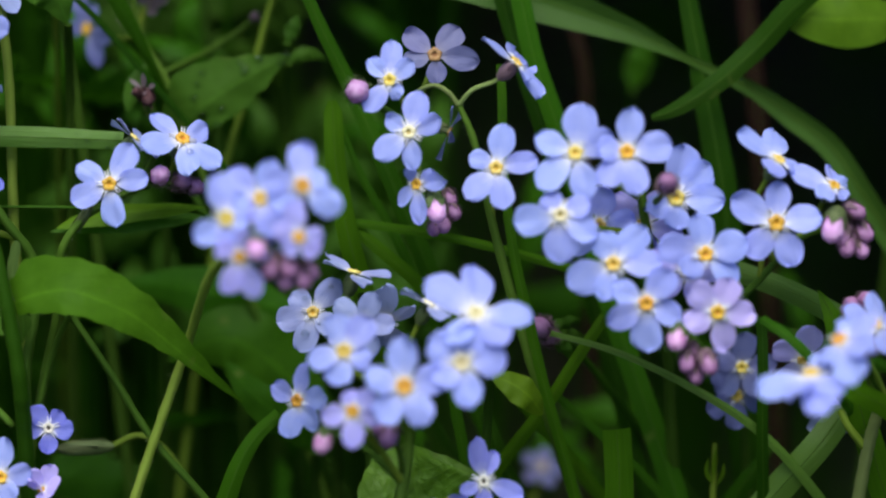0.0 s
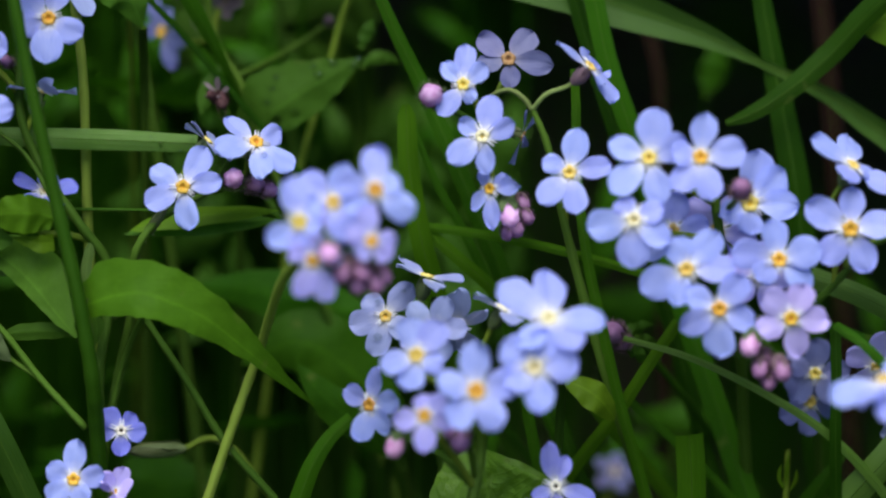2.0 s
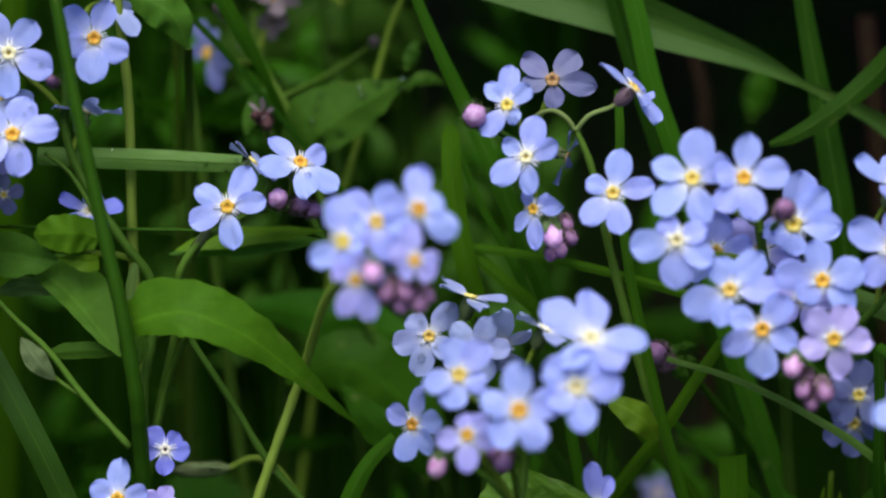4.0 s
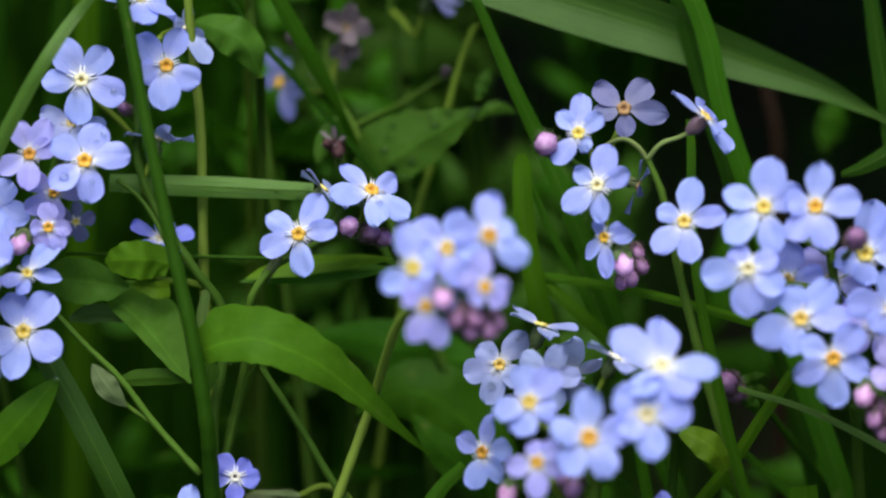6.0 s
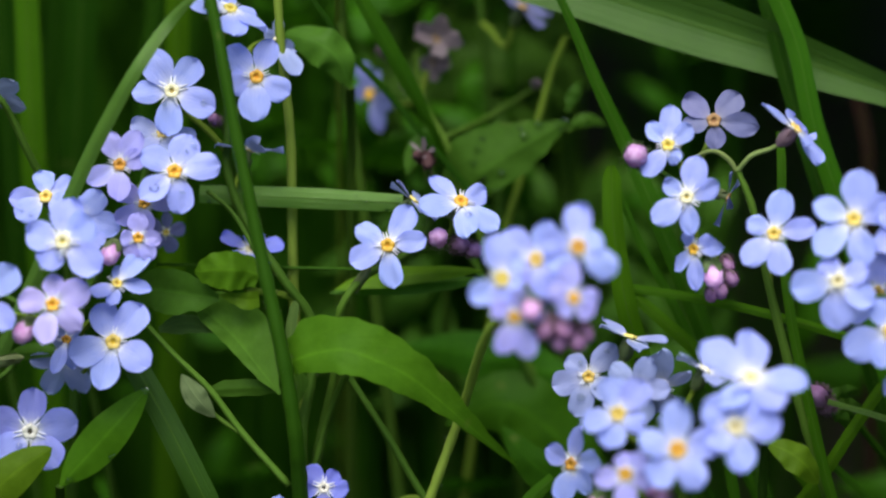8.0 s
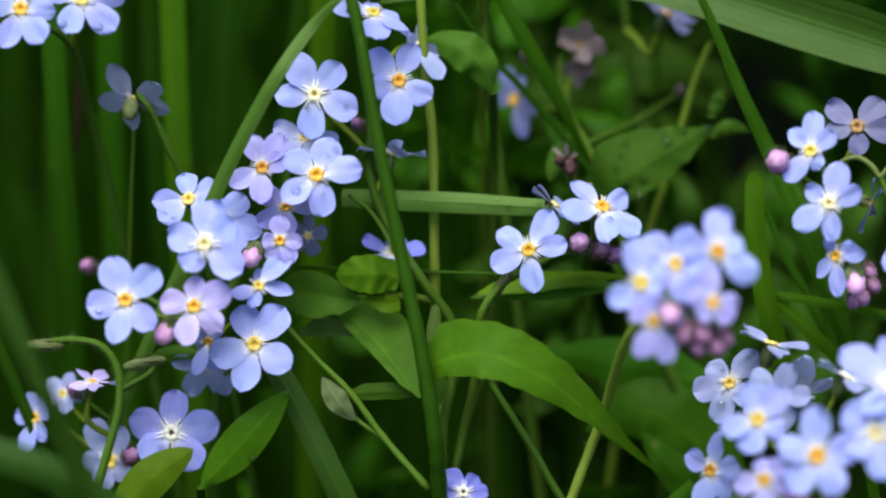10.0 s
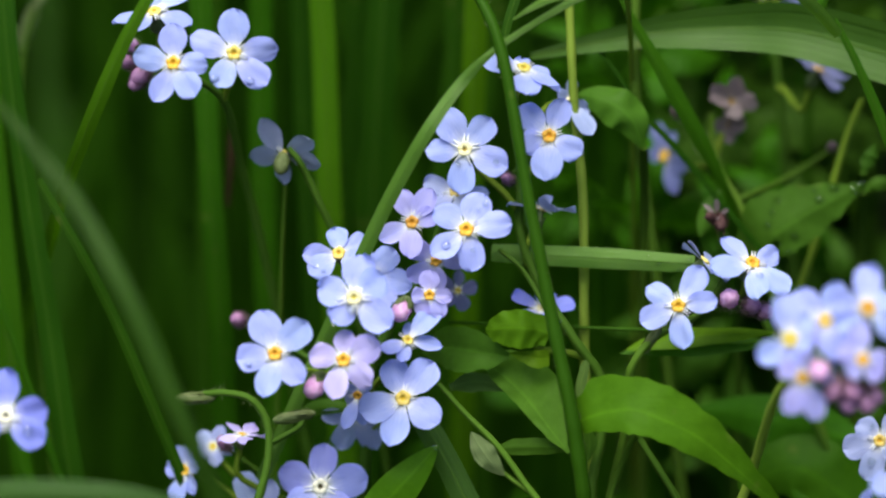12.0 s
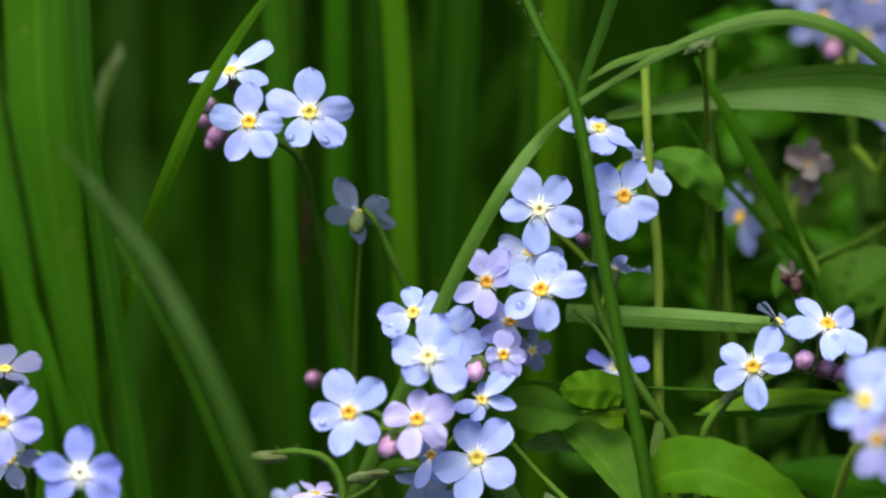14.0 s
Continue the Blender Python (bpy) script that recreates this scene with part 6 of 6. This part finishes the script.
blade([(-76.9, 9.4, 0), (-72.1, 1.9, 0), (-68.3, -5.6, 2), (-64.5, -14.4, 4)], 1.0, 1.6, BLADE_DARK, "thin dark green grass blade", lean=(10, 0))
for x0, x1, w, d, m in ((420, 422, 3.4, 34, BLADE), (495, 512, 3.0, 32, BLADE_DARK), (600, 560, 2.4, 40, BLADE_DARK), (330, 300, 3.0, 40, BLADE_DARK), (850, 800, 2.8, 42, BLADE_DARK), (790, 740, 2.6, 38, BLADE_DARK)):
    u0, u1 = -48 + (x0 - 560) * 0.066, -48 + (x1 - 560) * 0.066
    blade([(u0, 48, d - 6), (u0 * 0.6 + u1 * 0.4, 26, d), (u1, 5, d + 6), (u1 + 1, -18, d + 14)], w * 0.9, w, m, "upright grass blade among other blades", fold=0.35, twist=15)
blade([(-15.2, 26.8, 12), (-13.2, 24.3, 12), (-9.3, 18.9, 13), (-4.6, 14.0, 14)], 0.5, 0.9, BLADE_DARK, "thin dark stalk crossing a flower", lean=(20, 6))
blade([(-12.4, 32.1, 9), (-9.0, 26.4, 10), (-6.0, 21.4, 11), (-2.9, 16.1, 13), (-0.3, 11.4, 16), (1.7, 7.4, 20), (3.5, 3.6, 24)], 1, 1, BLADE, "leaning green blade with a narrow stalk behind a leaf", widths=[0.6, 1.3, 1.9, 1.8, 1.0, 0.5, 0.5], lean=(16, 6))
blade([(37.0, 29.5, 13), (38.7, 23.0, 13), (40.5, 16.6, 13), (42.5, 10.1, 13), (44.8, 3.0, 13)], 1.7, 1.9, BLADE_DARK, "upright shaded grass blade", lean=(10, 8))
blade([(-33.1, -16.3, 4), (-29.8, -21.9, 4), (-26.2, -28.8, 4), (-23.0, -35.8, 6)], 2.8, 3.2, BLADE_GREY, "broad shaded blade under the flower head", lean=(8, 0))
blade([(-20.9, 40.4, 4), (-22.8, 33.8, 3), (-24.4, 27.8, 0), (-24.7, 22.7, -4)], 1.4, 0.8, BLADE_DARK, "short dark blade beside a stem", rooted=False)
blade([(-62.9, 42.6, 18), (-61.0, 11.9, 22), (-60.0, -4.0, 26), (-59.9, -17.5, 32)], 2.6, 3.0, BLADE, "upright grass blade among other blades")
blade([(-49.5, 43.5, 23), (-48.1, 26.2, 25), (-47.5, 11.5, 27), (-47.0, 0.4, 30)], 2.8, 3.2, BLADE_MID, "upright grass blade among other blades")
blade([(-29.6, 43.7, 22), (-30.0, 33.2, 24), (-30.4, 20.0, 27), (-31.0, 5.4, 32)], 2.8, 3.0, BLADE_LIGHT, "upright grass blade among other blades", fold=0.35)
blade([(-41.5, 44.5, 30), (-41.8, 36.5, 32), (-42.8, 20.3, 36)], 4.0, 4.4, BLADE_DARK, "upright grass blade among other blades", fold=0.35)
blade([(-58.3, 16.7, 22), (-58.5, 12.3, 22), (-58.8, 7.7, 23)], 1.0, 0.6, DRY, "withered brown blade tip in grass", rooted=False)
blade([(72.7, 20.7, 40), (73.8, 11.0, 40), (75.2, -1.5, 42)], 2.2, 2.4, DRY, "withered brown stalk in the shade")
blade([(51.5, 18.0, 44), (53.3, 11.0, 44), (53.9, 1.3, 46)], 1.4, 1.6, DRY, "withered brown stalk in the shade")


def stalk(points, radii, label, material):
    """A bare grass or flower stalk, from its top to the soil."""
    pts = [at(p) for p in points]
    pts += down_to_soil(pts)
    base = pts[-1].copy()
    ob = new("plant_stalk", mesh_of("plant_stalk", tube(spline(pts, 8), (radii[0] * 0.001, radii[1] * 0.001), 9, base), material))
    ob.location = base
    return tagged(ob, label, "stalk", "bare stalks in the grass")


stalk([(-17.9, 31.6, 5), (-17.0, 19.5, 5), (-15.9, 9.5, 7), (-15.5, -5.8, 10), (-15.1, -14.8, 12)], (0.5, 0.65), "pale yellow-green upright stalk", STEM_YELLOW)
stalk([(-10.9, 34.7, 15), (-10.5, 21.6, 15), (-9.3, 11.2, 16), (-8.3, 4.2, 18)], (0.6, 0.7), "green upright stalk in the shade", STEM)
stalk([(15.5, 21.8, 22), (13.9, 17.7, 23), (12.3, 11.8, 24), (10.3, 4.5, 25), (8.7, -1.1, 26), (7.7, -8.1, 28)], (0.4, 0.5), "pale leaning stalk beside a leaf", STEM_LIGHT)
stalk([(-9.1, -17.5, 6), (-4.4, -24.5, 6), (0.0, -31.5, 6), (6.3, -38.9, 7)], (0.42, 0.5), "green slanting stalk among grass", STEM)
stalk([(-49.7, 11.4, 7), (-50.3, 4.1, 10), (-50.9, -3.6, 14)], (0.2, 0.26), "thin pale stalk beside a nodding flower", STEM_MID)
stalk([(-30.9, -5.4, 9), (-16.1, -5.6, 9), (-3.3, -5.8, 9), (5.6, -6.2, 10)], (0.18, 0.2), "thin dark thread of grass lying level", STEM_DARK)


def spikelet():
    """A green grass flower spike on a thin stalk."""
    pts = [at(p) for p in ((63.7, -32.5, 6), (63.6, -35.4, 6), (63.6, -39.3, 7))]
    pts += down_to_soil(pts)
    base = pts[-1].copy()
    ob = thing("grass_spike", base, "small green grass spike on a thin stalk", "grass")
    part("stalk", mesh_of("stalk", tube(spline(pts, 6), (0.0003, 0.0005), 7, base), STEM_LIGHT), ob)
    for k, (x, h) in enumerate(((0.0, 0.0045), (-0.0004, 0.0034), (0.0004, 0.003))):
        p = at((63.6, -37.0, 6)) + Vector((x * 0.5, -0.0004 * k, 0))
        tip = p + Vector((x * 1.6, 0, h))
        part("husk", mesh_of("husk", strip(spline([p, p.lerp(tip, 0.5) + Vector((x, 0, 0)), tip], 4), lance(0.0006), base, 0.6, 20, 0, 4), LEAF_LIME), ob)


spikelet()

# ---- a faded petal whorl hanging under the forked spray ----
flower(forked_plant, None, (33.0, 2.9, 2), 6.8, 36, 78, 0, 24, "dusk", "brown", stalk=False, scales=False, slim=0.5)
